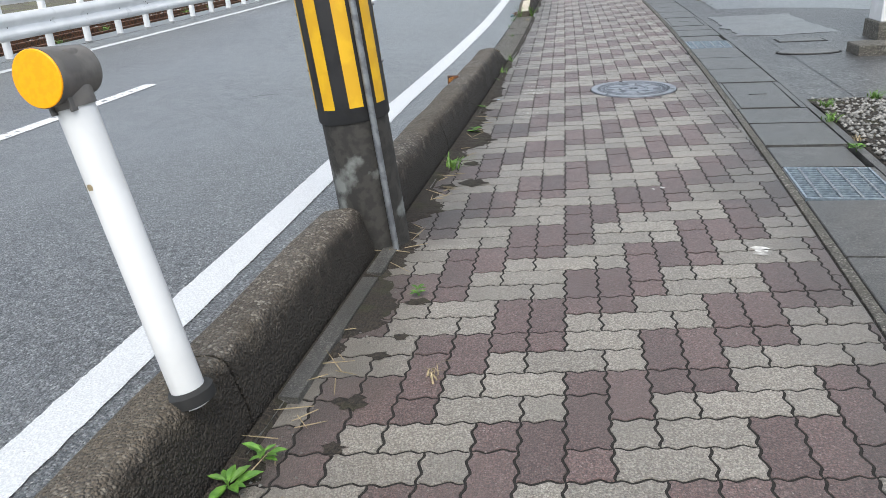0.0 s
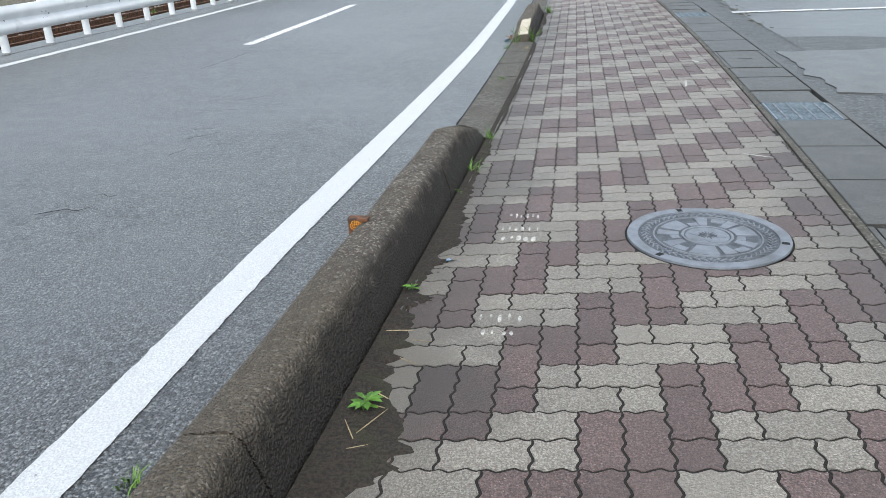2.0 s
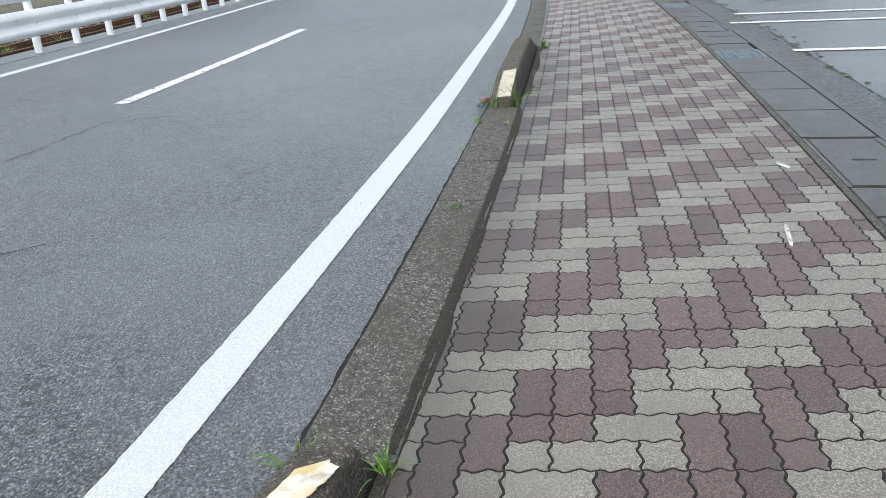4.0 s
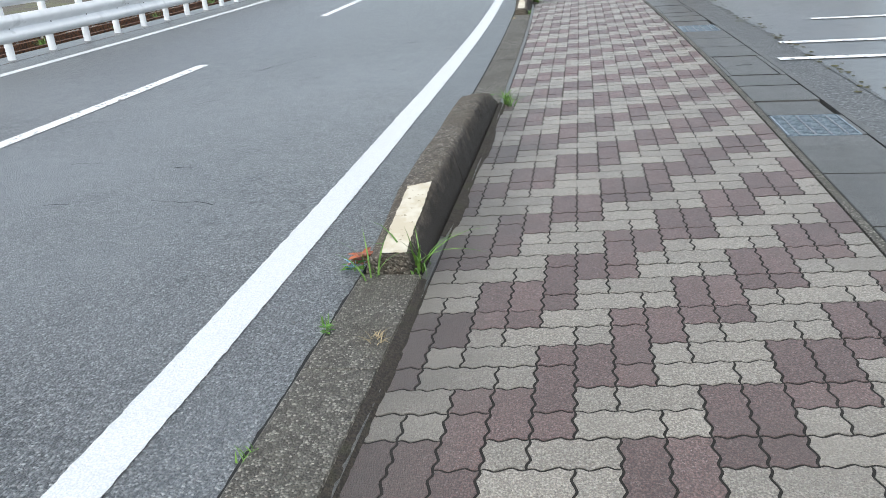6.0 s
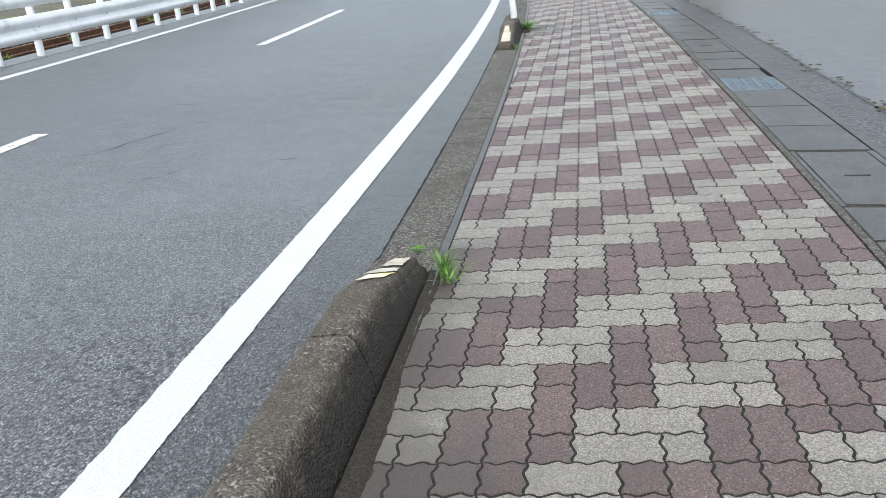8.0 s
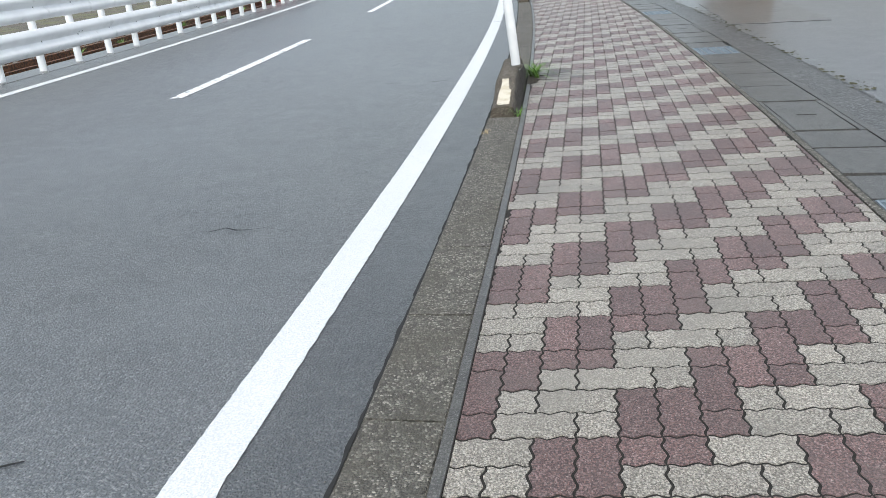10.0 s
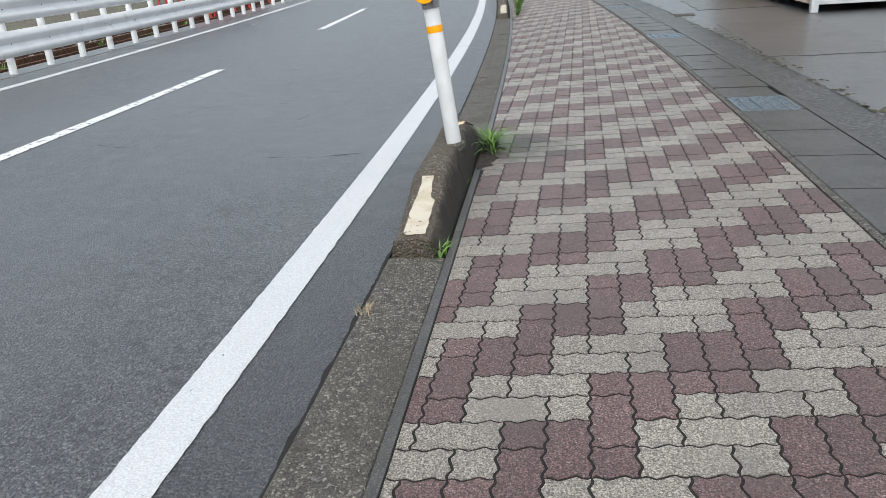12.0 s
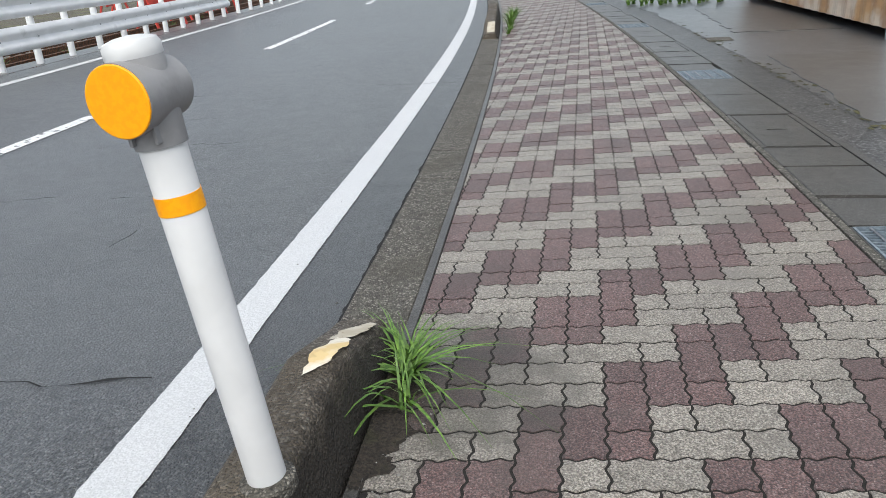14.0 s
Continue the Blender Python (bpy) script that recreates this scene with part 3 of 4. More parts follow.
def scrap(pts, mat, label, seed, rag=0.006):
    """A torn flake of tape on a kerb: corner points as (offset, y), edges ragged, lying on the sloping top."""
    rnd = random.Random(seed)
    top = next(f for a, b, f in KERB_TOPS if a <= pts[0][1] <= b)
    bm = bmesh.new()
    rim = []
    for (oa, ya), (ob, yb) in zip(pts, pts[1:] + pts[:1]):
        n = max(2, int(math.hypot(ob - oa, yb - ya) / 0.018))
        for k in range(n):
            o, y = oa + (ob - oa) * k / n + rnd.uniform(-rag, rag), ya + (yb - ya) * k / n + rnd.uniform(-rag, rag)
            rim.append((o, y))
    co, cy = sum(o for o, y in rim) / len(rim), sum(y for o, y in rim) / len(rim)
    rings = [[bm.verts.new((side(co + (o - co) * f, cy + (y - cy) * f), cy + (y - cy) * f, top(cy + (y - cy) * f) + 0.0045 + 0.06 * (min(co + (o - co) * f, -0.12) + 0.12))) for o, y in rim] for f in (1.0, 0.6, 0.25)]
    for a, b in zip(rings, rings[1:]):
        for k in range(len(rim)):
            bm.faces.new((a[k - 1], a[k], b[k], b[k - 1]))
    bm.faces.new(rings[-1])
    bmesh.ops.recalc_face_normals(bm, faces=bm.faces[:])
    return tagged(link("kerb_tape", bm, mat), label, "tape", "kerb tapes")


scrap([(-0.205, 12.68), (-0.105, 12.68), (-0.1, 13.0), (-0.1, 13.2), (-0.13, 13.19), (-0.2, 13.17)], M_TAPE, "worn white reflective tape on the kerb's ramp", 1, 0.003)
scrap([(-0.212, 21.15), (-0.125, 21.15), (-0.118, 21.4), (-0.14, 21.42), (-0.15, 21.6), (-0.2, 21.61), (-0.2, 21.45), (-0.213, 21.4)], M_TAPE, "peeling yellow and white tape on the kerb's ramp", 2, 0.005)
scrap([(-0.205, 8.36), (-0.12, 8.4), (-0.09, 8.62), (-0.13, 8.66), (-0.19, 8.6)], M_TAPE_Y, "scraps of peeling tape on the kerb's far end", 3)
scrap([(-0.215, 15.1), (-0.12, 15.14), (-0.1, 15.2), (-0.19, 15.18)], M_TAPE_Y, "yellowed scrap of tape on the kerb's far end", 4, 0.004)
scrap([(-0.21, 15.19), (-0.1, 15.22), (-0.1, 15.27), (-0.18, 15.26)], M_TAPE, "scrap of white tape on the kerb's far end", 41, 0.004)
scrap([(-0.18, 15.3), (-0.1, 15.31), (-0.1, 15.44), (-0.16, 15.42)], M_TAPE, "scrap of white tape on the kerb's far end", 42, 0.004)
scrap([(-0.17, 22.5), (-0.13, 22.54), (-0.1, 22.63), (-0.1, 22.74), (-0.15, 22.76), (-0.17, 22.64)], M_TAPE_Y, "peeling yellowed tape on the kerb's far end", 5, 0.008)
scrap([(-0.17, 22.74), (-0.12, 22.76), (-0.1, 22.84), (-0.085, 22.95), (-0.11, 22.98), (-0.17, 22.88)], M_TAPE, "peeling white tape on the kerb's far end", 51, 0.006)
scrap([(-0.2, 31.4), (-0.1, 31.4), (-0.1, 31.85), (-0.2, 31.83)], M_TAPE, "white tape on the kerb's ramp", 6, 0.004)


# ---- delineator posts ----
def axis_pose(base, top):
    up = (Vector(top) - Vector(base)).normalized()
    fwd = up.cross(Vector((1, 0, 0))).normalized()
    right = fwd.cross(up)
    return Matrix.Translation(base) @ Matrix((right, fwd, up)).transposed().to_4x4()


def delineator(base, top, old):
    """A white tube with a round orange reflector in a grey drum under a domed cap."""
    L = (Vector(top) - Vector(base)).length
    p = empty("delineator_post", *base, "white tubular delineator with orange reflector and " + ("chipped paint" if old else "orange band"), "road post", "delineator posts")
    p.matrix_basis = axis_pose(base, top)
    r = 0.038
    part("tube", lathe(bmesh.new(), [(r, -0.03), (r, L - 0.165), (r - 0.002, L - 0.16)]), M_WHITE, p, smooth=True)
    part("base_ring", lathe(bmesh.new(), [(r + 0.017, -0.02), (r + 0.017, 0.006), (r + 0.003, 0.013)]), M_RUBBER if old else M_CONC, p, smooth=True)
    if not old:
        part("band", lathe(bmesh.new(), [(r + 0.0012, L - 0.284), (r + 0.0012, L - 0.252)]), M_ORANGE, p, "orange reflective band", smooth=True)
    drum_mat = M_BROWN if old else M_GREY
    part("collar", lathe(bmesh.new(), [(r + 0.004, L - 0.172), (r + 0.006, L - 0.12), (r + 0.006, L - (0.07 if old else 0.03)), (r + 0.003, L - (0.064 if old else 0.025))]), drum_mat, p, smooth=True)
    zc = L - (0.105 if old else 0.088)
    m = Matrix.Translation((0, 0, zc)) @ Matrix.Rotation(radians(-7), 4, "Z") @ Matrix.Rotation(radians(90), 4, "X")
    drum = part("drum", lathe(bmesh.new(), [(0.042, -0.06), (0.05, -0.054), (0.053, 0.0), (0.057, 0.056), (0.0575, 0.064)], m, 36), drum_mat, p, "grey reflector housing", smooth=True)
    part("reflector", lathe(bmesh.new(), [(0.0562, 0.0638), (0.0562, 0.0665), (0.0545, 0.0675)], m, 36), M_ORANGE, drum, "round orange reflector")
    for a in (-1, 1):
        part("rib", box(bmesh.new(), a * 0.022 - 0.003, a * 0.022 + 0.003, -0.047, -0.02, zc - 0.074, zc - 0.03, 0.0015), drum_mat, p)
    if not old:
        part("cap", lathe(bmesh.new(), [(0.043, L - 0.036), (0.0445, L - 0.032), (0.0445, L - 0.016), (0.04, L - 0.008), (0.022, L - 0.003), (0.004, L - 0.001)]), M_WHITE, p, "white domed cap", smooth=True)
    if old:
        for ang, w in ((200, 0.012), (250, 0.009)):
            a = radians(ang)
            bm = bmesh.new()
            vs = []
            for k in range(8):
                t = 2 * math.pi * k / 8
                b = a + w * math.cos(t) / r
                vs.append(bm.verts.new(((r + 0.001) * math.cos(b), (r + 0.001) * math.sin(b), L - 0.33 + w * 0.9 * math.sin(t) * (1 + 0.3 * math.sin(3 * k)))))
            bm.faces.new(vs)
            part("chip", bm, M_STRAW, p, "chipped paint spot")
    return p


delineator((-0.84, 2.95, 0.198), (-1.005, 2.99, 1.01), True)
delineator((-0.66, 22.13, 0.204), (-0.745, 22.1, 1.047), False)

# ---- utility pole with its striped guard ----
PB, PT = Vector((-0.735, 4.33, -0.05)), Vector((-0.82, 4.33, 0.93))
pole = empty("utility_pole", *PB, "dark weathered concrete pole with a yellow and black striped guard", "utility pole")
pole.matrix_basis = axis_pose(PB, PT)
part("shaft", lathe(bmesh.new(), [(0.127, -0.1), (0.126, 0.3), (0.122, 2.0), (0.1, 7.5)], seg=40), M_POLE, pole, smooth=True)
part("guard_sheet", lathe(bmesh.new(), [(0.131, 0.56), (0.134, 0.565), (0.131, 2.3), (0.128, 2.305)], seg=40), M_BLACK, pole, "black guard sheet", smooth=True)
for k in range(8):
    a0 = 2 * math.pi * k / 8 + 0.2
    bm = bmesh.new()
    rows = []
    for q in range(2):
        z = (0.615, 2.26)[q]
        rad = 0.1355 - 0.002 * q
        rows.append([bm.verts.new((rad * math.cos(a0 + 0.38 * s / 4), rad * math.sin(a0 + 0.38 * s / 4), z)) for s in range(5)])
    for s in range(4):
        bm.faces.new((rows[0][s], rows[0][s + 1], rows[1][s + 1], rows[1][s]))
    part("yellow_stripe", bm, M_YELLOW, pole, "yellow reflective stripe", smooth=True)
pa = radians(-48)
cx, cy = 0.147 * math.cos(pa), 0.147 * math.sin(pa)
part("earth_pipe", lathe(bmesh.new(), [(0.012, -0.02), (0.012, 2.6)], Matrix.Translation((cx, cy, 0)), 14), M_STEEL, pole, "thin grey steel pipe up the pole", smooth=True)
for z in (1.7, 2.2):
    part("strap", lathe(bmesh.new(), [(0.1385, z), (0.1385, z + 0.014)], seg=40), M_STEEL, pole)
for a in (170, 185, 10):
    for z in (0.75, 0.95):
        b = radians(a)
        part("bolt", lathe(bmesh.new(), [(0.006, 0), (0.006, 0.006), (0.003, 0.009)], Matrix.Translation((0.134 * math.cos(b), 0.134 * math.sin(b), z)) @ Matrix.Rotation(b, 4, "Z") @ Matrix.Rotation(radians(90), 4, "Y"), 8), M_GREY, pole)


# ---- guard rails ----
def guard_rail(off, y0, y1, beams, pitch, r, label):
    g = empty("guard_rail", side(off, (y0 + y1) / 2), (y0 + y1) / 2, 0, label, "guard rail", "guard rails")
    w = [(0.0, 0.0), (0.035, 0.02), (0.05, 0.05), (0.05, 0.08), (0.015, 0.115), (0.0, 0.135), (0.015, 0.155), (0.05, 0.19), (0.05, 0.22), (0.035, 0.25), (0.0, 0.27), (-0.006, 0.27), (-0.006, 0.0)]
    for zb in beams:
        y = y0
        while y < y1 - 0.1:
            e = min(y + 4.0, y1)
            bm = bmesh.new()
            strip(bm, lambda q: [(off + r + 0.01 + o, zb + 1.22 * z) for o, z in w], stations(y, e + 0.04, 0.5))
            for v in bm.verts:
                v.co -= g.location
            part("beam", bm, M_RAIL, g, smooth=True)
            for s in (0.12, 0.2):
                for zz in (0.12, 0.2):
                    m = Matrix.Translation(Vector((side(off + r + 0.03, y + s), y + s, zb + zz)) - g.location) @ Matrix.Rotation(radians(90), 4, "Y")
                    part("bolt", lathe(bmesh.new(), [(0.009, 0), (0.009, 0.005), (0.004, 0.009)], m, 8), M_GREY, g)
            y = e
        y = y0 + 0.2
        while y < y1:
            m = Matrix.Translation(Vector((side(off + r + 0.026, y), y, zb + 0.165)) - g.location) @ Matrix.Rotation(radians(90), 4, "Y")
            part("bolt", lathe(bmesh.new(), [(0.01, 0), (0.01, 0.005), (0.004, 0.009)], m, 8), M_GREY, g)
            y += pitch
    zb = beams[-1]
    y = y0 + 0.2
    post_mesh = None
    while y < y1:
        loc = Vector((side(off, y), y, 0)) - g.location
        if post_mesh is None:
            o = part("post", lathe(bmesh.new(), [(r, -0.15), (r, zb + 0.31), (r - 0.01, zb + 0.325)], seg=18), M_RAIL, g, smooth=True)
            post_mesh = o.data
        else:
            o = new("post", post_mesh)
            o.parent = g
        o.location = loc
        y += pitch
    return g


guard_rail(-6.5, -2.465, 38.5, (0.2, 0.63), 0.845, 0.05, "white painted two-beam steel guard rail with closely set posts")
guard_rail(-6.5, 39.2, 62, (0.4,), 1.1, 0.05, "white guard rail continuing with taller posts")
for off, z0, z1, mat in ((-7.0, -0.15, 0.0, M_RUST), (-7.45, -0.15, 0.02, M_RUST), (-8.4, -0.15, 0.03, M_RUST)):
    bm = bmesh.new()
    strip(bm, lambda y: [(off - 0.06, z0), (off - 0.06, z0 + 0.02), (off - 0.02, z0 + 0.04), (off - 0.03, z1), (off + 0.03, z1), (off + 0.02, z0 + 0.04), (off + 0.06, z0 + 0.02), (off + 0.06, z0)], stations(-4, 62, 1.0))
    tagged(link("steel_rail", bm, mat), "dark rusty steel rail lying on gravel", "rail", "rails behind the guard rail")


def barrier(x, y, turn):
    """A red slatted work barrier on splayed legs."""
    b = empty("work_barrier", x, y, -0.12, "red steel work barrier standing on gravel behind the guard rail", "barrier", "red work barriers")
    for z in (0.3, 0.55, 0.8):
        part("board", box(bmesh.new(), -0.55, 0.55, -0.02, 0.02, z, z + 0.13, 0.006), M_REDPAINT, b)
    for s in (-0.45, 0.45):
        for d in (-1, 1):
            bm = box(bmesh.new(), -0.025, 0.025, -0.02, 0.02, 0, 1.0)
            bmesh.ops.transform(bm, matrix=Matrix.Translation((s, d * 0.3, 0)) @ Matrix.Rotation(radians(16 * d), 4, "X"), verts=bm.verts)
            part("leg", bm, M_REDPAINT, b)
    b.matrix_basis = pose(x, y, -0.12, 0, 0, turn)


for k, (o, y) in enumerate(((-7.2, 36.3), (-7.3, 38.2), (-7.25, 40.3), (-8.6, 37.0), (-8.6, 42.5))):
    barrier(side(o, y), y, 80 + 9 * k)

# ---- manhole cover ----
man = empty("manhole_cover", 0.495, 7.295, 0, "blue-grey cast iron manhole cover with raised pattern in the paving", "manhole cover")
R = 0.303


def ring(bm, r0, r1, z0, z1, a0=0.0, a1=2 * math.pi, seg=64):
    full = abs(a1 - a0) > 6.28
    n = seg if full else max(3, int(seg * (a1 - a0) / (2 * math.pi)))
    cols = []
    for k in range(n if full else n + 1):
        a = a0 + (a1 - a0) * k / n
        c, s = math.cos(a), math.sin(a)
        cols.append([bm.verts.new((r * c, r * s, z)) for r, z in ((r0, z0), (r0 + 0.0015, z1), (r1 - 0.0015, z1), (r1, z0))])
    for k in range(n):
        a, b = cols[k], cols[(k + 1) % len(cols)]
        for q in range(3):
            bm.faces.new((a[q], a[q + 1], b[q + 1], b[q]))
    if not full:
        bm.faces.new(cols[0][::-1])
        bm.faces.new(cols[-1])
    return bm


part("plate", lathe(bmesh.new(), [(R - 0.002, -0.03), (R - 0.001, 0.001), (R - 0.004, 0.002)], seg=64), M_IRON_DARK, man)
part("outer_ring", ring(bmesh.new(), R - 0.044, R, 0.0, 0.008), M_IRON, man, "smooth outer rim")
part("inner_ring", ring(bmesh.new(), 0.196, 0.204, 0.0, 0.007), M_IRON, man)
part("hub_ring", ring(bmesh.new(), 0.086, 0.098, 0.0, 0.0075), M_IRON, man)
part("hub_disc", lathe(bmesh.new(), [(0.083, 0.0), (0.081, 0.0055)], seg=40), M_IRON, man)
# broad raised panels, some notched by a narrow bar
for k in range(9):
    a0 = 2 * math.pi * k / 9
    part("raised_panel", ring(bmesh.new(), 0.106, 0.187, 0.0, 0.0065, a0 + 0.03, a0 + (0.3 if k % 3 else 0.62)), M_IRON, man)
    if k % 3:
        part("raised_panel", ring(bmesh.new(), (0.106, 0.15)[k % 2], (0.14, 0.187)[k % 2], 0.0, 0.0065, a0 + 0.33, a0 + 0.64), M_IRON, man)
# interlaced twig band
for k in range(54):
    a = 2 * math.pi * k / 54
    for lean, rr in ((38, 0.226), (-38, 0.238)):
        bm = box(bmesh.new(), -0.017, 0.017, -0.0022, 0.0022, 0, 0.0062)
        bmesh.ops.transform(bm, matrix=Matrix.Rotation(a + (0.05 if lean > 0 else 0), 4, "Z") @ Matrix.Translation((rr, 0, 0)) @ Matrix.Rotation(radians(90 + lean), 4, "Z"), verts=bm.verts)
        part("relief_twig", bm, M_IRON, man)
# five-petalled blossom with stamens on the hub
for k in range(5):
    a = 2 * math.pi * k / 5
    m = Matrix.Rotation(a, 4, "Z") @ Matrix.Translation((0.046, 0, 0.0055)) @ Matrix.Diagonal((1.15, 0.95, 1, 1))
    part("petal", lathe(bmesh.new(), [(0.027, -0.002), (0.027, 0.001), (0.025, 0.0018), (0.023, 0.0008)], m, 20), M_IRON, man)
for k in range(15):
    bm = box(bmesh.new(), 0.009, 0.036 - 0.006 * (k % 2), -0.0014, 0.0014, 0.006, 0.0088)
    bmesh.ops.transform(bm, matrix=Matrix.Rotation(2 * math.pi * k / 15, 4, "Z"), verts=bm.verts)
    part("stamen", bm, M_IRON_DARK, man)
for a in (105, 225, 345):
    bm = box(bmesh.new(), -0.014, 0.014, -0.011, 0.011, 0.002, 0.0086)
    bmesh.ops.transform(bm, matrix=Matrix.Rotation(radians(a), 4, "Z") @ Matrix.Translation((R - 0.024, 0, 0)), verts=bm.verts)
    part("key_hole", bm, M_GAP, man, "dark key hole")

# ---- things beside the parking lot ----
bm = bmesh.new()
strip(bm, lambda y: [(SLAB_W + 0.03, -0.03), (SLAB_W + 0.05, -0.006), (2.43, 0.004)], stations(-4, 6.75, 0.5), caps=False)
tagged(link("gravel_bed", bm, M_SOIL), "dark soil under loose pebbles beside the drain", "gravel", kind="structure")
bm = bmesh.new()
bmesh.ops.create_grid(bm, x_segments=4, y_segments=16, size=1, matrix=Matrix.Translation((2.35, 1.4, 0.004)) @ Matrix.Diagonal((0.8, 5.4, 1, 1)))
tagged(link("gravel_yard", bm, M_SOIL), "dark soil of the pebble yard", "gravel", kind="structure")


def pebbles(name, count, spot, r0, r1, seed, label):
    """Loose stones as one heap of low-poly lumps."""
    rnd = random.Random(seed)
    verts, faces = [], []
    base = [(1, 0, 0), (0, 1, 0), (-1, 0, 0), (0, -1, 0), (0, 0, 1), (0, 0, -1)]
    tri = [(0, 1, 4), (1, 2, 4), (2, 3, 4), (3, 0, 4), (1, 0, 5), (2, 1, 5), (3, 2, 5), (0, 3, 5)]
    for _ in range(count):
        x, y, z = spot(rnd)
        r = rnd.uniform(r0, r1)
        a = rnd.uniform(0, 6.28)
        sx, sy, sz = r * rnd.uniform(0.8, 1.3), r * rnd.uniform(0.7, 1.1), r * rnd.uniform(0.5, 0.8)
        k = len(verts)
        for bx, by, bz in base:
            px, py = bx * sx, by * sy
            verts.append((x + px * math.cos(a) - py * math.sin(a), y + px * math.sin(a) + py * math.cos(a), z + bz * sz + sz * 0.5))
        faces += [tuple(k + q for q in f) for f in tri]
    me = bpy.data.meshes.new(name)
    me.from_pydata(verts, [], faces)
    for p in me.polygons:
        p.use_smooth = True
    me.materials.append(M_STONE)
    return tagged(new(name, me), label, "pebbles", kind="stuff")


pebbles("gravel_stones", 5200, lambda q: (lambda y: (side(q.uniform(2.12, 3.4), y), y, 0.004))(q.uniform(2.5, 6.78)), 0.008, 0.02, 3, "grey rounded pebbles lying on dark soil")
pebbles("kerb_grit", 500, lambda q: (lambda y: (side(min(0.16, abs(q.gauss(0.0, 0.07))), y), y, 0.0))(q.choice((q.uniform(2.4, 4.6), q.uniform(4.4, 8.8), q.uniform(21.2, 23.0)))), 0.002, 0.006, 4, "small grit gathered along the kerb")
pebbles("road_grit", 260, lambda q: (lambda y: (side(-q.uniform(0.3, 0.75), y), y, -0.011))(q.uniform(2, 30)), 0.002, 0.006, 8, "loose grit along the edge of the road")
pebbles("ballast_stones", 2600, lambda q: (lambda y: (side(-q.uniform(6.85, 8.6), y), y, -0.12))(q.uniform(10, 40)), 0.02, 0.05, 9, "brown ballast stones behind the guard rail")

cover = empty("meter_cover", 2.23, 9.47, 0, "small rectangular iron cover set in asphalt", "utility cover", "covers in the lot")
part("lid", box(bmesh.new(), -0.2, 0.2, -0.09, 0.09, -0.01, 0.006, 0.003), M_SLAB, cover)
part("rim", box(bmesh.new(), -0.22, 0.22, -0.11, 0.11, -0.02, 0.002), M_GAP, cover)
cover2 = empty("oval_cover", 2.1, 8.73, 0, "oval grey concrete cover set in asphalt", "utility cover", "covers in the lot")
part("lid", lathe(bmesh.new(), [(0.25, -0.02), (0.25, 0.006), (0.24, 0.01)], Matrix.Diagonal((1, 0.5, 1, 1)), 32), M_SLAB, cover2)
part("rim", lathe(bmesh.new(), [(0.27, -0.02), (0.27, 0.004)], Matrix.Diagonal((1, 0.52, 1, 1)), 32), M_GAP, cover2)
cover3 = empty("valve_cover", 1.48, 30.4, 0, "pale square cover set in asphalt", "utility cover", "covers in the lot")
part("lid", box(bmesh.new(), -0.14, 0.14, -0.14, 0.14, -0.01, 0.006, 0.003), M_CONC, cover3)
bm = box(bmesh.new(), 2.4, 2.85, 8.42, 8.72, -0.01, 0.085, 0.012)
tagged(link("concrete_block", bm, M_CONC), "low pale concrete block beside the house", "concrete block")

wall = empty("panel_wall", 4.7, 9.45, 0, "white panel wall standing on a concrete base", "wall")
part("base", box(bmesh.new(), -1.86, 1.8, -0.19, 0.19, -0.05, 0.16, 0.01), M_CONC, wall)
for k in range(9):
    x = -1.84 + k * 0.405
    part("panel", box(bmesh.new(), x, x + 0.398, -0.15, 0.15, 0.16, 2.3, 0.008), M_WALL, wall)
part("coping", box(bmesh.new(), -1.88, 1.84, -0.2, 0.2, 2.3, 2.36, 0.01), M_ROOF, wall)

shed = empty("shed", 4.8, 33.0, 0, "rust-streaked corrugated metal shed with a pale shutter", "shed")
bm = bmesh.new()
prev = None
for k in range(90):
    y = -3.2 + 6.4 * k / 89
    x = -1.72 - 0.11 * (y + 3.2) / 2.4 + (0.018 if k % 4 in (0, 1) else 0.0)
    cur = (bm.verts.new((x, y, 0.1)), bm.verts.new((x, y, 2.7)))
    if prev:
        bm.faces.new((prev[0], cur[0], cur[1], prev[1]))
    prev = cur
r = bmesh.ops.extrude_face_region(bm, geom=bm.faces[:])
for v in r["geom"]:
    if isinstance(v, bmesh.types.BMVert):
        v.co.x += 0.03
part("side_wall", bm, M_RUSTSHEET, shed, "rusty corrugated side wall")
for k in range(26):
    z = 0.1 + k * 0.1
    part("shutter_slat", box(bmesh.new(), -1.66, 1.7, -3.235 - 0.01 * (k % 2), -3.2, z, z + 0.094, 0.004), M_SHUTTER, shed)
part("corner_post", box(bmesh.new(), -1.76, -1.665, -3.28, -3.18, 0.0, 2.7, 0.006), M_SHUTTER, shed)
part("roof", box(bmesh.new(), -2.3, 2.2, -3.5, 3.5, 2.7, 2.8, 0.01), M_ROOF, shed)
part("back_wall", box(bmesh.new(), -1.9, 1.9, 3.1, 3.2, 0.0, 2.7), M_RUSTSHEET, shed)
part("inner_wall", box(bmesh.new(), 1.75, 1.85, -3.2, 3.1, 0.0, 2.7), M_RUSTSHEET, shed)


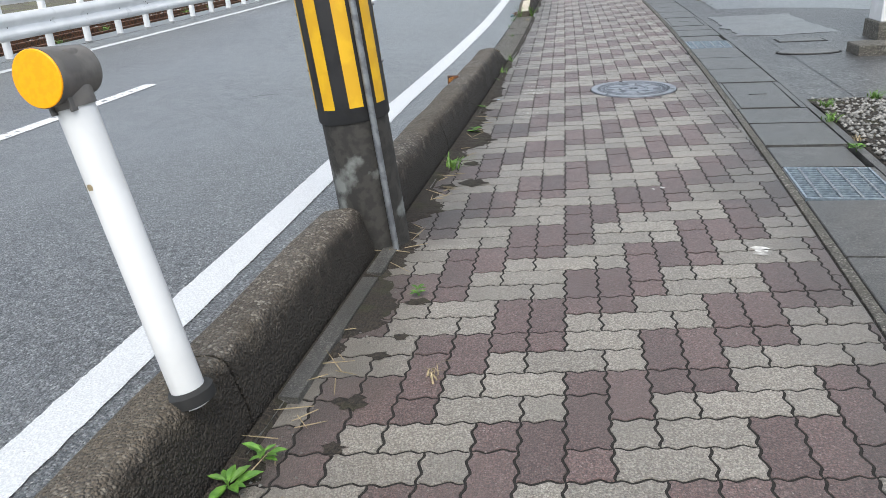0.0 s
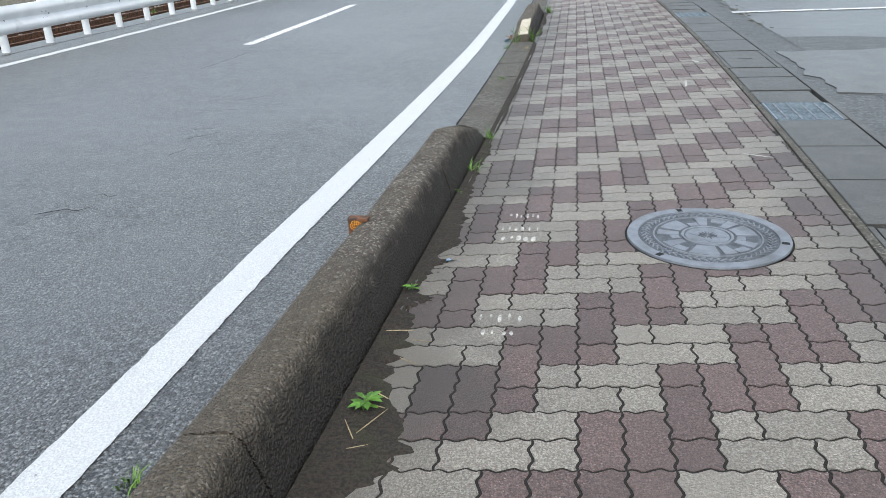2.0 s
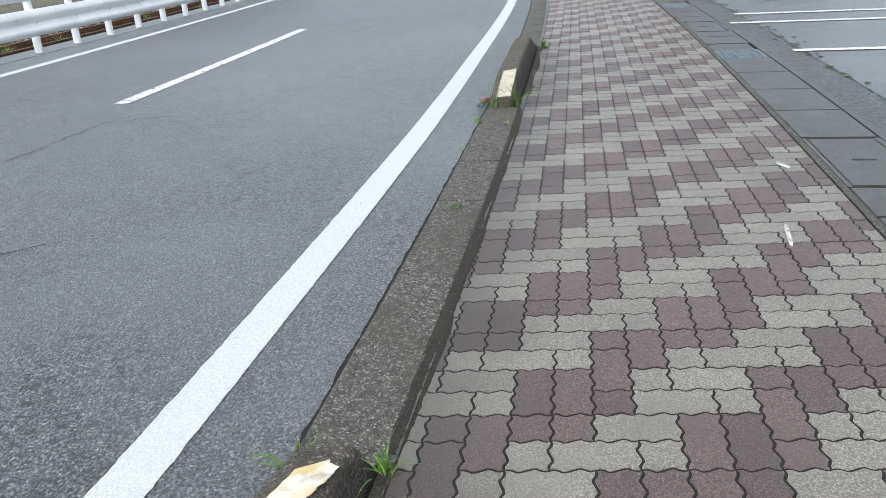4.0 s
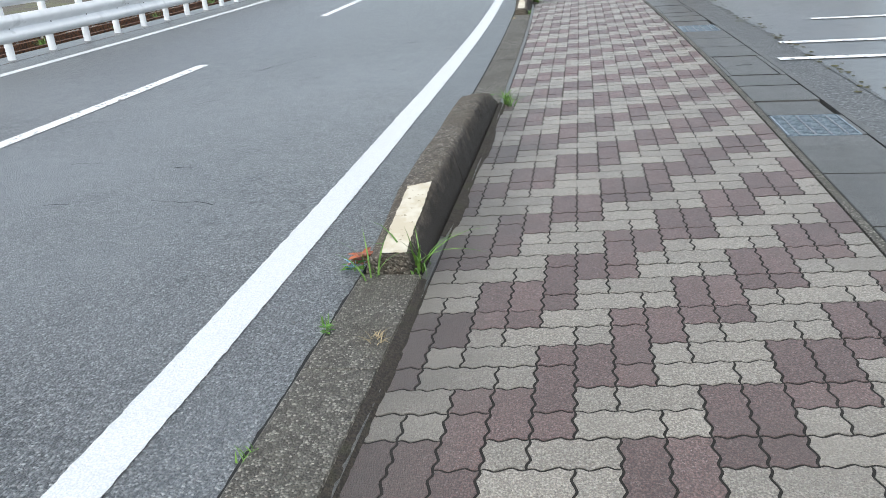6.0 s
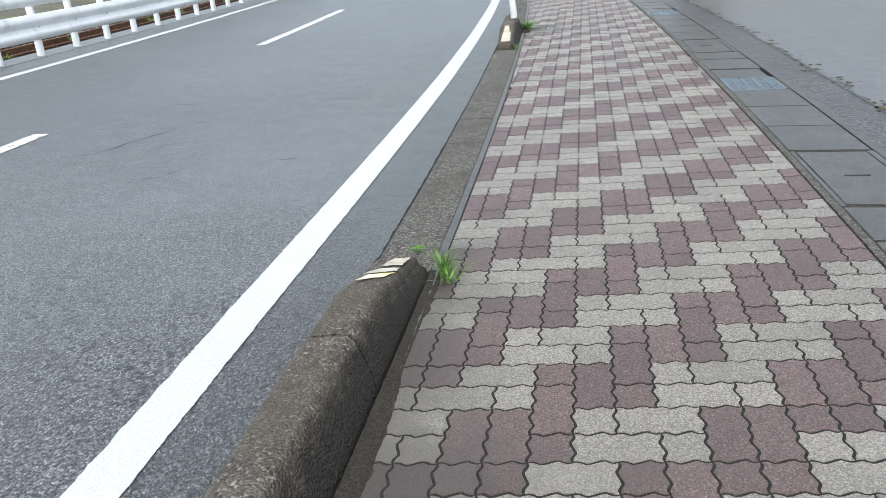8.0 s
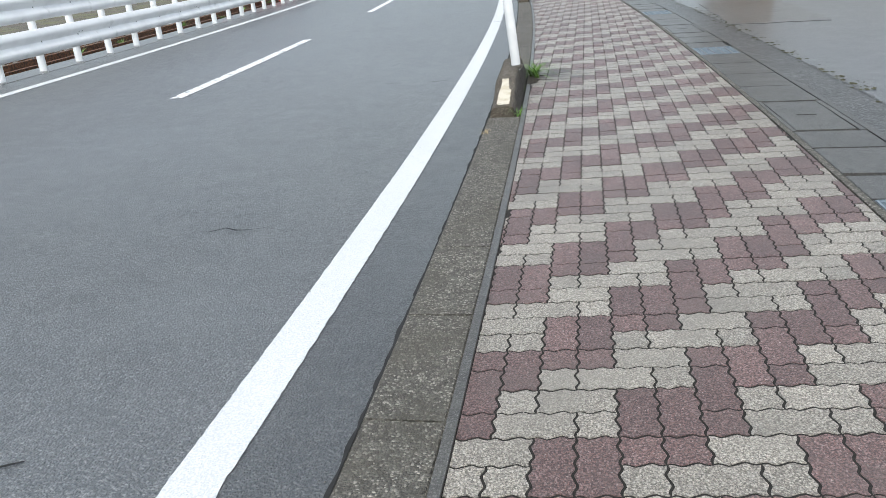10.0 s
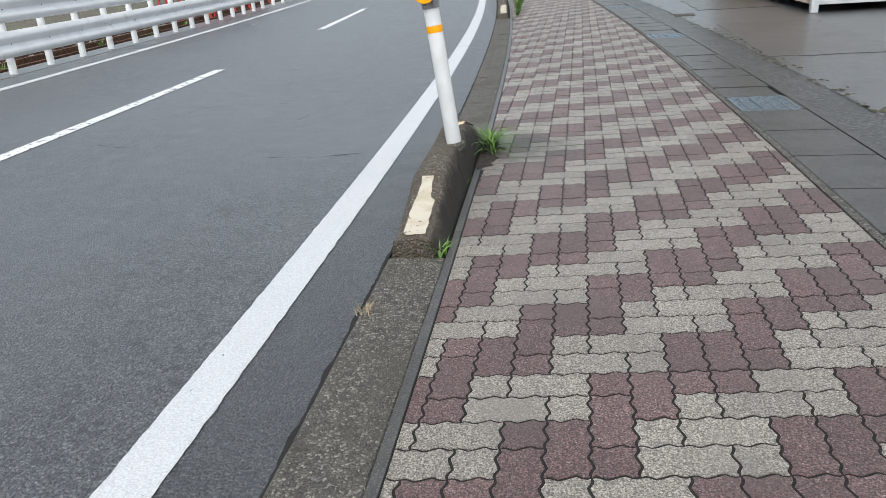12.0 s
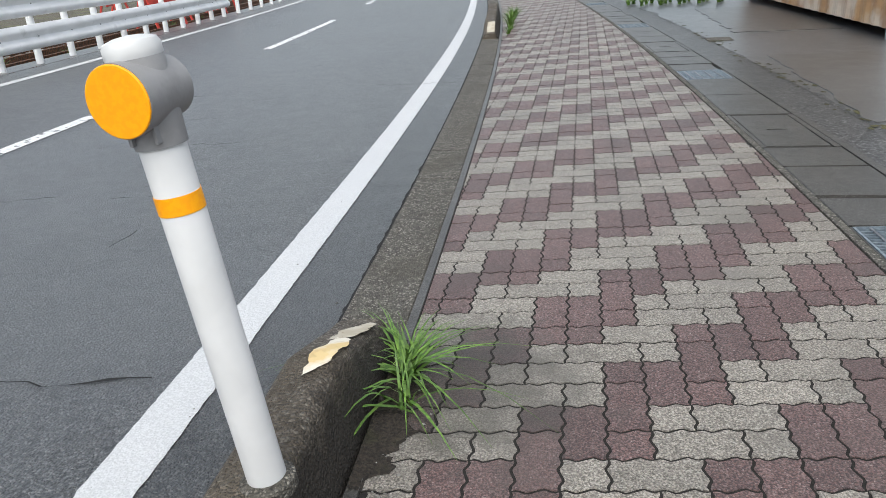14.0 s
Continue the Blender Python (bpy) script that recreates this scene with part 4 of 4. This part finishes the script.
# ---- weeds and litter ----
def tuft(x, y, z, n, length, spread, seed, mat=None, label="tuft of green grass growing at the kerb", droop=0.5):
    """A grass tuft of narrow bent blades."""
    rnd = random.Random(seed)
    t = empty("grass_tuft", x, y, z, label, "weed", "weeds along the kerb")
    bm = bmesh.new()
    for _ in range(n):
        a, lean, L = rnd.uniform(0, 6.28), rnd.uniform(0.15, 1.0) * spread, length * rnd.uniform(0.45, 1.0)
        w = rnd.uniform(0.002, 0.0052) * (length / 0.12) ** 0.5
        ox, oy = rnd.gauss(0, 0.014), rnd.gauss(0, 0.018)
        c, s = math.cos(a), math.sin(a)
        prev = None
        for k in range(6):
            f = k / 5
            out = lean * L * f * (0.5 + f)
            up = L * f * (1 - droop * lean * f * f)
            ww = w * (1 - f ** 2) + 0.0002
            px, py = ox + c * out, oy + s * out
            cur = (bm.verts.new((px - s * ww, py + c * ww, up)), bm.verts.new((px + s * ww, py - c * ww, up)))
            if prev:
                bm.faces.new((prev[0], prev[1], cur[1], cur[0]))
            prev = cur
    part("foliage", bm, mat or M_GRASS, t)
    return t


def leafy(x, y, z, n, size, seed, mat=None, tall=0.03, label="small green leafy weed in a joint of the paving"):
    """A rosette of pointed leaves with folded midribs on short stalks."""
    rnd = random.Random(seed)
    t = empty("leafy_weed", x, y, z, label, "weed", "weeds along the kerb")
    bm = bmesh.new()
    for k in range(n):
        a = k * 2.399 + rnd.uniform(-0.3, 0.3)
        L = size * rnd.uniform(0.6, 1.0)
        h = tall * rnd.uniform(0.2, 1.0)
        c, s = math.cos(a), math.sin(a)
        rise = rnd.uniform(0.1, 0.6)
        rows = []
        for f, w in ((0.1, 0.03), (0.35, 0.16), (0.6, 0.19), (0.85, 0.09), (1.0, 0.005)):
            px, py, pz = c * L * f, s * L * f, h + L * rise * f - L * 0.5 * f * f * rise
            ww = L * w
            rows.append([bm.verts.new((px - s * ww, py + c * ww, pz + ww * 0.4)), bm.verts.new((px, py, pz)), bm.verts.new((px + s * ww, py - c * ww, pz + ww * 0.4))])
        for r0, r1 in zip(rows, rows[1:]):
            for q in (0, 1):
                bm.faces.new((r0[q], r0[q + 1], r1[q + 1], r1[q]))
    part("foliage", bm, mat or M_LEAF, t)
    lathe_bm = lathe(bmesh.new(), [(0.002, -0.005), (0.0016, tall)], seg=6)
    part("stalk", lathe_bm, M_GRASS, t)
    return t


for x, y, z, n, L, sp, sd in ((-0.56, 22.84, 0.0, 60, 0.19, 1.9, 1), (-0.57, 22.95, 0.0, 26, 0.16, 1.6, 2), (-0.53, 22.72, 0.0, 16, 0.2, 2.1, 3), (-0.39, 15.5, 0.0, 40, 0.14, 0.9, 4), (-0.36, 15.42, 0.0, 18, 0.1, 1.1, 5), (-0.47, 12.68, 0.0, 16, 0.24, 1.1, 6), (-0.62, 12.62, 0.0, 6, 0.26, 0.9, 7), (-0.58, 21.12, 0.0, 12, 0.12, 1.1, 8), (-0.74, 8.72, -0.01, 24, 0.1, 1.0, 9), (-0.5, 8.74, 0.0, 20, 0.1, 1.0, 10), (-0.53, 8.1, 0.0, 18, 0.08, 1.2, 11), (-0.57, 5.32, 0.0, 16, 0.13, 0.8, 12), (-1.02, 5.72, -0.012, 14, 0.06, 0.7, 13), (-0.61, 22.05, 0.0, 10, 0.07, 1.0, 14), (-1.12, 32.6, 0.0, 60, 0.3, 0.8, 15), (-1.17, 33.3, 0.0, 70, 0.34, 0.8, 16), (-1.2, 34.2, 0.0, 70, 0.3, 0.9, 17), (-1.09, 31.9, 0.0, 30, 0.2, 0.9, 18), (1.52, 6.2, 0.0, 40, 0.07, 1.0, 19), (1.6, 6.55, 0.0, 50, 0.08, 1.0, 20), (1.95, 6.75, 0.0, 50, 0.08, 1.0, 21), (2.4, 6.8, 0.0, 50, 0.09, 1.0, 22), (-0.7, 12.3, -0.01, 10, 0.05, 1.0, 23), (-0.6, 10.6, 0.0, 12, 0.05, 1.0, 24), (-0.7, 11.6, -0.01, 10, 0.05, 1.0, 25)):
    tuft(x, y, z, n, L, sp, sd)
for k in range(16):
    tuft(0.75 + 0.11 * k, 35.9 + 0.3 * math.sin(k * 2.1), 0, 36, 0.3, 0.9, 60 + k, label="long grass at the edge of the lot")
for k in range(14):
    y = 12 + 2.05 * k + 0.5 * math.sin(k * 3.7)
    tuft(side(-6.9 - 0.4 * abs(math.sin(k * 1.9)), y), y, -0.1, 40, 0.22, 0.9, 90 + k, label="grass growing in gravel behind the guard rail")
for x, y, n, s, sd in ((-0.74, 2.86, 9, 0.08, 31), (-0.7, 2.97, 10, 0.06, 32), (-0.49, 3.85, 12, 0.035, 33), (-0.54, 6.06, 16, 0.055, 34), (-0.58, 5.36, 10, 0.045, 35), (-0.67, 12.2, 14, 0.03, 36), (-0.52, 15.68, 12, 0.04, 37), (1.45, 5.56, 18, 0.06, 38), (-0.56, 6.75, 8, 0.04, 39), (-0.57, 21.2, 8, 0.04, 40), (-0.545, 7.76, 6, 0.03, 41)):
    leafy(x, y, 0.0, n, s, sd)
leafy(-0.69, 12.72, -0.005, 22, 0.07, 50, M_REDLEAF, 0.07, "small red-leaved weed at the end of the kerb")
leafy(-0.72, 12.7, -0.005, 10, 0.06, 51, None, 0.02, "green weed at the edge of the road")
for x, y, sd in ((-0.5, 12.18, 52), (-0.74, 20.62, 53), (-0.36, 3.35, 54), (1.52, 5.75, 55)):
    tuft(x, y, 0.004, 22, 0.04, 1.2, sd, M_STRAW, "dry yellowed moss tuft on the kerb stone")
bm = bmesh.new()
rnd = random.Random(77)
for k in range(5):
    vs = [bm.verts.new((-0.735 + rnd.uniform(-0.03, 0.03), 12.69 + rnd.uniform(-0.02, 0.02), 0.004 + rnd.uniform(0, 0.04))) for _ in range(4)]
    bm.faces.new(vs)
bmesh.ops.solidify(bm, geom=bm.faces[:], thickness=0.001)
tagged(link("litter_scrap", bm, M_BLUE), "crumpled pale blue litter among weeds", "litter")
kerb_light = empty("kerb_reflector", -0.79, 6.92, 0.185, "rusty kerb bracket with a small round orange reflector", "reflector")
bm = bmesh.new()
for x0, x1, z0, z1 in ((-0.03, 0.03, -0.07, 0.012), (-0.03, 0.045, 0.004, 0.016)):
    box(bm, x0, x1, 0.0 if z0 < 0 else -0.004, 0.006 if z0 < 0 else 0.03, z0, z1, 0.002)
part("bracket", bm, M_RUST, kerb_light)
m = Matrix.Translation((0, 0, -0.012)) @ Matrix.Rotation(radians(90), 4, "X")
part("lens", lathe(bmesh.new(), [(0.024, 0.0), (0.024, 0.004), (0.022, 0.005)], m, 24), M_RUST, kerb_light, "dark rim of the reflector")
lens = bmesh.new()
for rr in (0.006, 0.0125, 0.019):
    n = max(6, int(rr * 800))
    for k in range(n):
        a = 2 * math.pi * k / n
        lathe(lens, [(0.0023, 0.0045), (0.0018, 0.0068)], m @ Matrix.Translation((rr * math.cos(a), rr * math.sin(a), 0)), 6)
part("beads", lens, M_ORANGE, kerb_light, "rings of orange glass beads")
bm = bmesh.new()
prev = None
for k in range(9):
    x, y, w = -0.48 + 0.006 * k, 7.0 + 0.004 * math.sin(k), 0.006 if k < 4 else 0.0022
    cur = (bm.verts.new((x, y - w, 0.008)), bm.verts.new((x, y + w, 0.008 + 0.003 * (k < 3))))
    if prev:
        bm.faces.new((prev[0], cur[0], cur[1], prev[1]))
    prev = cur
bmesh.ops.solidify(bm, geom=bm.faces[:], thickness=0.003)
tagged(link("plastic_scrap", bm, M_BLUE), "small pale blue plastic scrap on the paving", "litter")

# dry twigs along the first kerb
for k in range(46):
    rnd = random.Random(300 + k)
    y = rnd.uniform(2.6, 6.6)
    x, a, L = side(rnd.uniform(0.02, 0.1), y), rnd.uniform(0, 6.28), rnd.uniform(0.04, 0.13)
    bm = lathe(bmesh.new(), [(0.0014, 0), (0.0018, L * 0.5), (0.0008, L)], Matrix.Rotation(radians(rnd.uniform(80, 94)), 4, "Y"), 5)
    bm2 = link("twig", bm, M_STRAW)
    bm2.matrix_basis = pose(x, y, 0.012, 0, 0, math.degrees(a))
    tagged(bm2, "thin dry twig lying at the foot of the kerb", "twig", "dry twigs")


def dirt(y0, y1, width, seed, gap=0.35):
    """Ragged dark soil washed against the kerb."""
    rnd = random.Random(seed)
    bm = bmesh.new()
    n = int((y1 - y0) / 0.02)
    rows = []
    for k in range(n + 1):
        y = y0 + (y1 - y0) * k / n
        w = width * max(0.0, 0.55 + 1.6 * noise.noise(Vector((seed * 7.3, y * 2.3, 0))) + 0.6 * noise.noise(Vector((seed, y * 8, 3))) + 0.5 * noise.noise(Vector((seed, y * 27, 5))))
        w = max(w, 0.004)
        e = min(1, 6 * (y - y0), 6 * (y1 - y))
        w *= max(e, 0.02)
        rows.append([bm.verts.new((side(-0.036 + (w + 0.036) * f, y), y, z + 0.003 * noise.noise(Vector((f * 5, y * 30, seed))))) for f, z in ((0, 0.016), (0.35, 0.012), (0.7, 0.007), (1.0, -0.004))])
    for a, b in zip(rows, rows[1:]):
        for q in range(3):
            bm.faces.new((a[q], a[q + 1], b[q + 1], b[q]))
    return tagged(link("kerb_dirt", bm, M_SOIL), "dark soil and moss gathered at the foot of the kerb", "soil", "dirt along the kerbs", "stuff")


dirt(2.2, 7.2, 0.125, 1)
dirt(7.0, 8.75, 0.06, 6)
dirt(13.0, 15.5, 0.02, 2)
dirt(22.35, 23.05, 0.11, 3)
dirt(8.8, 12.6, 0.012, 4)

def hollow(x, y, r, seed):
    """A dark mossy hollow where a block's corner has crumbled."""
    rnd = random.Random(seed)
    bm = bmesh.new()
    mid = bm.verts.new((0, 0, 0.005))
    rim = [bm.verts.new((r * rnd.uniform(0.5, 1.25) * math.cos(k * math.pi / 8), 0.8 * r * rnd.uniform(0.5, 1.25) * math.sin(k * math.pi / 8), 0.0022)) for k in range(16)]
    for k in range(16):
        bm.faces.new((rim[k - 1], rim[k], mid))
    o = tagged(link("mossy_soil", bm, M_SOIL), "dark wet soil where paving has crumbled", "soil", "crumbled spots in the paving", "stuff")
    o.location = (x, y, 0)


for k, (x, y, r) in enumerate(((-0.492, 3.567, 0.028), (-0.533, 3.455, 0.035), (-0.553, 3.211, 0.045), (-0.547, 3.024, 0.035), (-0.482, 3.8, 0.04), (-0.443, 5.084, 0.075), (-0.564, 5.024, 0.06), (-0.482, 5.413, 0.05), (-0.514, 6.691, 0.04), (-0.539, 5.989, 0.045), (-0.5, 7.727, 0.03), (-0.49, 7.283, 0.02), (-0.53, 22.6, 0.06), (-0.52, 22.8, 0.07), (-0.55, 22.45, 0.05), (-0.5, 7.0, 0.03), (-0.6, 2.7, 0.06))):
    hollow(x, y, r, 700 + k)

# brushed white paint marks on the paving: place, stroke width and length, turn, strokes, spacing
MARKS = ((-0.22, 7.49, 0.013, 0.05, 0, 6, 0.024), (-0.23, 7.34, 0.014, 0.05, 0, 6, 0.028), (-0.23, 7.24, 0.02, 0.05, 0, 5, 0.03), (-0.24, 6.58, 0.014, 0.05, 0, 5, 0.03), (-0.24, 6.48, 0.014, 0.04, 0, 4, 0.03), (0.8, 10.3, 0.03, 0.26, -8, 1, 0), (1.0, 11.26, 0.05, 0.16, 20, 1, 0), (0.92, 8.4, 0.016, 0.2, 62, 1, 0), (0.7, 4.25, 0.03, 0.09, 80, 3, 0.03), (0.42, 4.97, 0.02, 0.04, 30, 2, 0.05))
for k, (x, y, w, h, a, n, gap) in enumerate(MARKS):
    rnd = random.Random(500 + k)
    bm = bmesh.new()
    for q in range(n):
        cx, cy, ww, hh = (q - (n - 1) / 2) * gap + rnd.uniform(-0.004, 0.004), rnd.uniform(-0.01, 0.01), w * rnd.uniform(0.5, 1.1), h * rnd.uniform(0.5, 1.1)
        bm.faces.new([bm.verts.new((cx + ww / 2 * math.cos(t) * rnd.uniform(0.75, 1.15), cy + hh / 2 * math.sin(t) * rnd.uniform(0.8, 1.15), 0)) for t in [2 * math.pi * e / 14 for e in range(14)]])
    o = tagged(link("paint_mark", bm, M_PAINTMARK), "faded white brushed paint mark on the paving", "paint mark", "paint marks", "structure")
    o.matrix_basis = pose(x, y, 0.0028, 0, 0, a)

# ---- paving of wavy interlocking blocks ----
U, STEP_X, STEP_Y, ORIGIN_Y = 0.1125, 0.97, 0.10, 16.0
WAVE, GAP = -0.0068, 0.0034


def lattice(c, r):
    return Vector((c * U * STEP_X, ORIGIN_Y + r * U + c * U * STEP_Y, 0))


SHAPE = ((0.0, 0.0), (0.09, -0.4), (0.17, -0.15), (0.3, 1.0), (0.38, 0.8), (0.62, -0.8), (0.7, -1.0), (0.83, 0.15), (0.91, 0.4))


def outline(w, h):
    """Corner-to-corner wavy outline of a block w x h units, counter-clockwise, in lattice units."""
    a = WAVE / U
    pts = []
    for k in range(w):
        pts += [(k + f, a * d) for f, d in SHAPE]
    for k in range(h):
        pts += [(w - a * d, k + f) for f, d in SHAPE]
    for k in range(w):
        pts += [(w - k - f, h - a * d) for f, d in SHAPE]
    for k in range(h):
        pts += [(a * d, h - k - f) for f, d in SHAPE]
    return pts


def block_rings(w, h):
    """The top face's and the skirt's points, round the block's middle, in metres."""
    pts = [lattice(x - w / 2, y - h / 2) - lattice(0, 0) for x, y in outline(w, h)]
    tops, skirts = [], []
    n = len(pts)
    for k, p in enumerate(pts):
        d = pts[(k + 1) % n] - pts[k - 1]
        nrm = Vector((-d.y, d.x, 0)).normalized()
        tops.append(p + nrm * (GAP + 0.0008))
        q = p + nrm * GAP
        skirts.append(Vector((q.x, q.y, -0.012)))
    return tops, skirts


RINGS = {(w, h): block_rings(w, h) for w, h in ((1, 1), (2, 1), (1, 2))}
COLS, ROWS_J = range(-26, 16), range(-150, 272)
blocks, pale = [], {}
pick = random.Random(11)
for m in range(-76, 137):
    near, far = 2 * m, 2 * m + 1
    for g in range(-6, 4):
        s = (2 * m - 3) % 6 + 6 * g
        cells = [(s, near, 2, 1), (s + 2, near, 1, 1), (s + 1, far, 2, 1)]
        cells.append((s - 1, near, 1, 1) if pick.random() < 0.45 else (s, far, 1, 1))
        for c, r, w, h in cells:
            blocks.append((c, r, w, h, 0))
            for q in range(w):
                pale[(c + q, r)] = True
for c in COLS:
    run = []
    for r in list(ROWS_J) + [10 ** 6]:
        if r != 10 ** 6 and (c, r) not in pale:
            run.append(r)
            continue
        lengths = {0: [], 1: [1], 2: [2], 3: [1, 2], 4: [1, 2, 1], 5: [2, 1, 2], 6: [1, 2, 2, 1]}.get(len(run), [2] * (len(run) // 2))
        at = 0
        for q in lengths:
            blocks.append((c, run[at], 1, q, 1))
            at += q
        run = []

pavement = empty("pavement", 0.4, 14.0, 0, "footway of pale and dull red wavy interlocking paving blocks", "pavement", kind="structure")
shared = {}
rest = ([], []), ([], [])
count = 0
for c, r, w, h, tone in blocks:
    mid = lattice(c + w / 2, r + h / 2)
    lo, hi = edge_x(mid.y) - 0.004, edge_x(mid.y) + PAVE_W - 0.004
    if mid.y < -2 or mid.y > 46 or mid.x < lo - 0.09 or mid.x > hi + 0.09:
        continue
    if math.hypot(mid.x - 0.495, mid.y - 7.295) < 0.262:
        continue
    tops, skirts = RINGS[(w, h)]
    reach = U * w / 2 + 0.012
    whole = mid.x - reach > lo and mid.x + reach < hi and math.hypot(mid.x - 0.495, mid.y - 7.295) > 0.5
    lift = 0.0006 * math.sin(c * 12.9 + r * 78.2)
    if whole and 16.2 < mid.y < 20.3 and count < 300:
        key = (w, h, tone)
        if key not in shared:
            n = len(tops)
            me = bpy.data.meshes.new("paving_block")
            me.from_pydata([tuple(v) for v in tops + skirts], [], [tuple(range(n))] + [(k, n + k, n + (k + 1) % n, (k + 1) % n) for k in range(n)])
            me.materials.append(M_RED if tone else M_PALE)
            shared[key] = me
        o = new("paving_block", shared[key])
        o.parent = pavement
        o.location = (mid.x - 0.4, mid.y - 14.0, lift)
        count += 1
        continue
    verts, faces = rest[tone]
    k0, n = len(verts), len(tops)
    flat_pts = []
    for v in tops + skirts:
        x, y = mid.x + v.x, mid.y + v.y
        x = min(max(x, edge_x(y) - 0.004), edge_x(y) + PAVE_W - 0.004)
        dx, dy = x - 0.495, y - 7.295
        d = math.hypot(dx, dy)
        if d < R + 0.008:
            x, y = 0.495 + dx / d * (R + 0.008), 7.295 + dy / d * (R + 0.008)
        flat_pts.append((x - 0.4, y - 14.0, v.z + lift))
    xs = [p[0] for p in flat_pts]
    if max(xs) - min(xs) < 0.012:
        continue
    verts += flat_pts
    faces.append(tuple(range(k0, k0 + n)))
    faces += [(k0 + k, k0 + n + k, k0 + n + (k + 1) % n, k0 + (k + 1) % n) for k in range(n)]
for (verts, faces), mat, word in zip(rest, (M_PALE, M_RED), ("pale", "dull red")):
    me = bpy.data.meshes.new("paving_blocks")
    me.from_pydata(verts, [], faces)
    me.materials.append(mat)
    o = new("paving_blocks", me)
    o.parent = pavement
    tagged(o, word + " wavy paving blocks", kind="stuff")
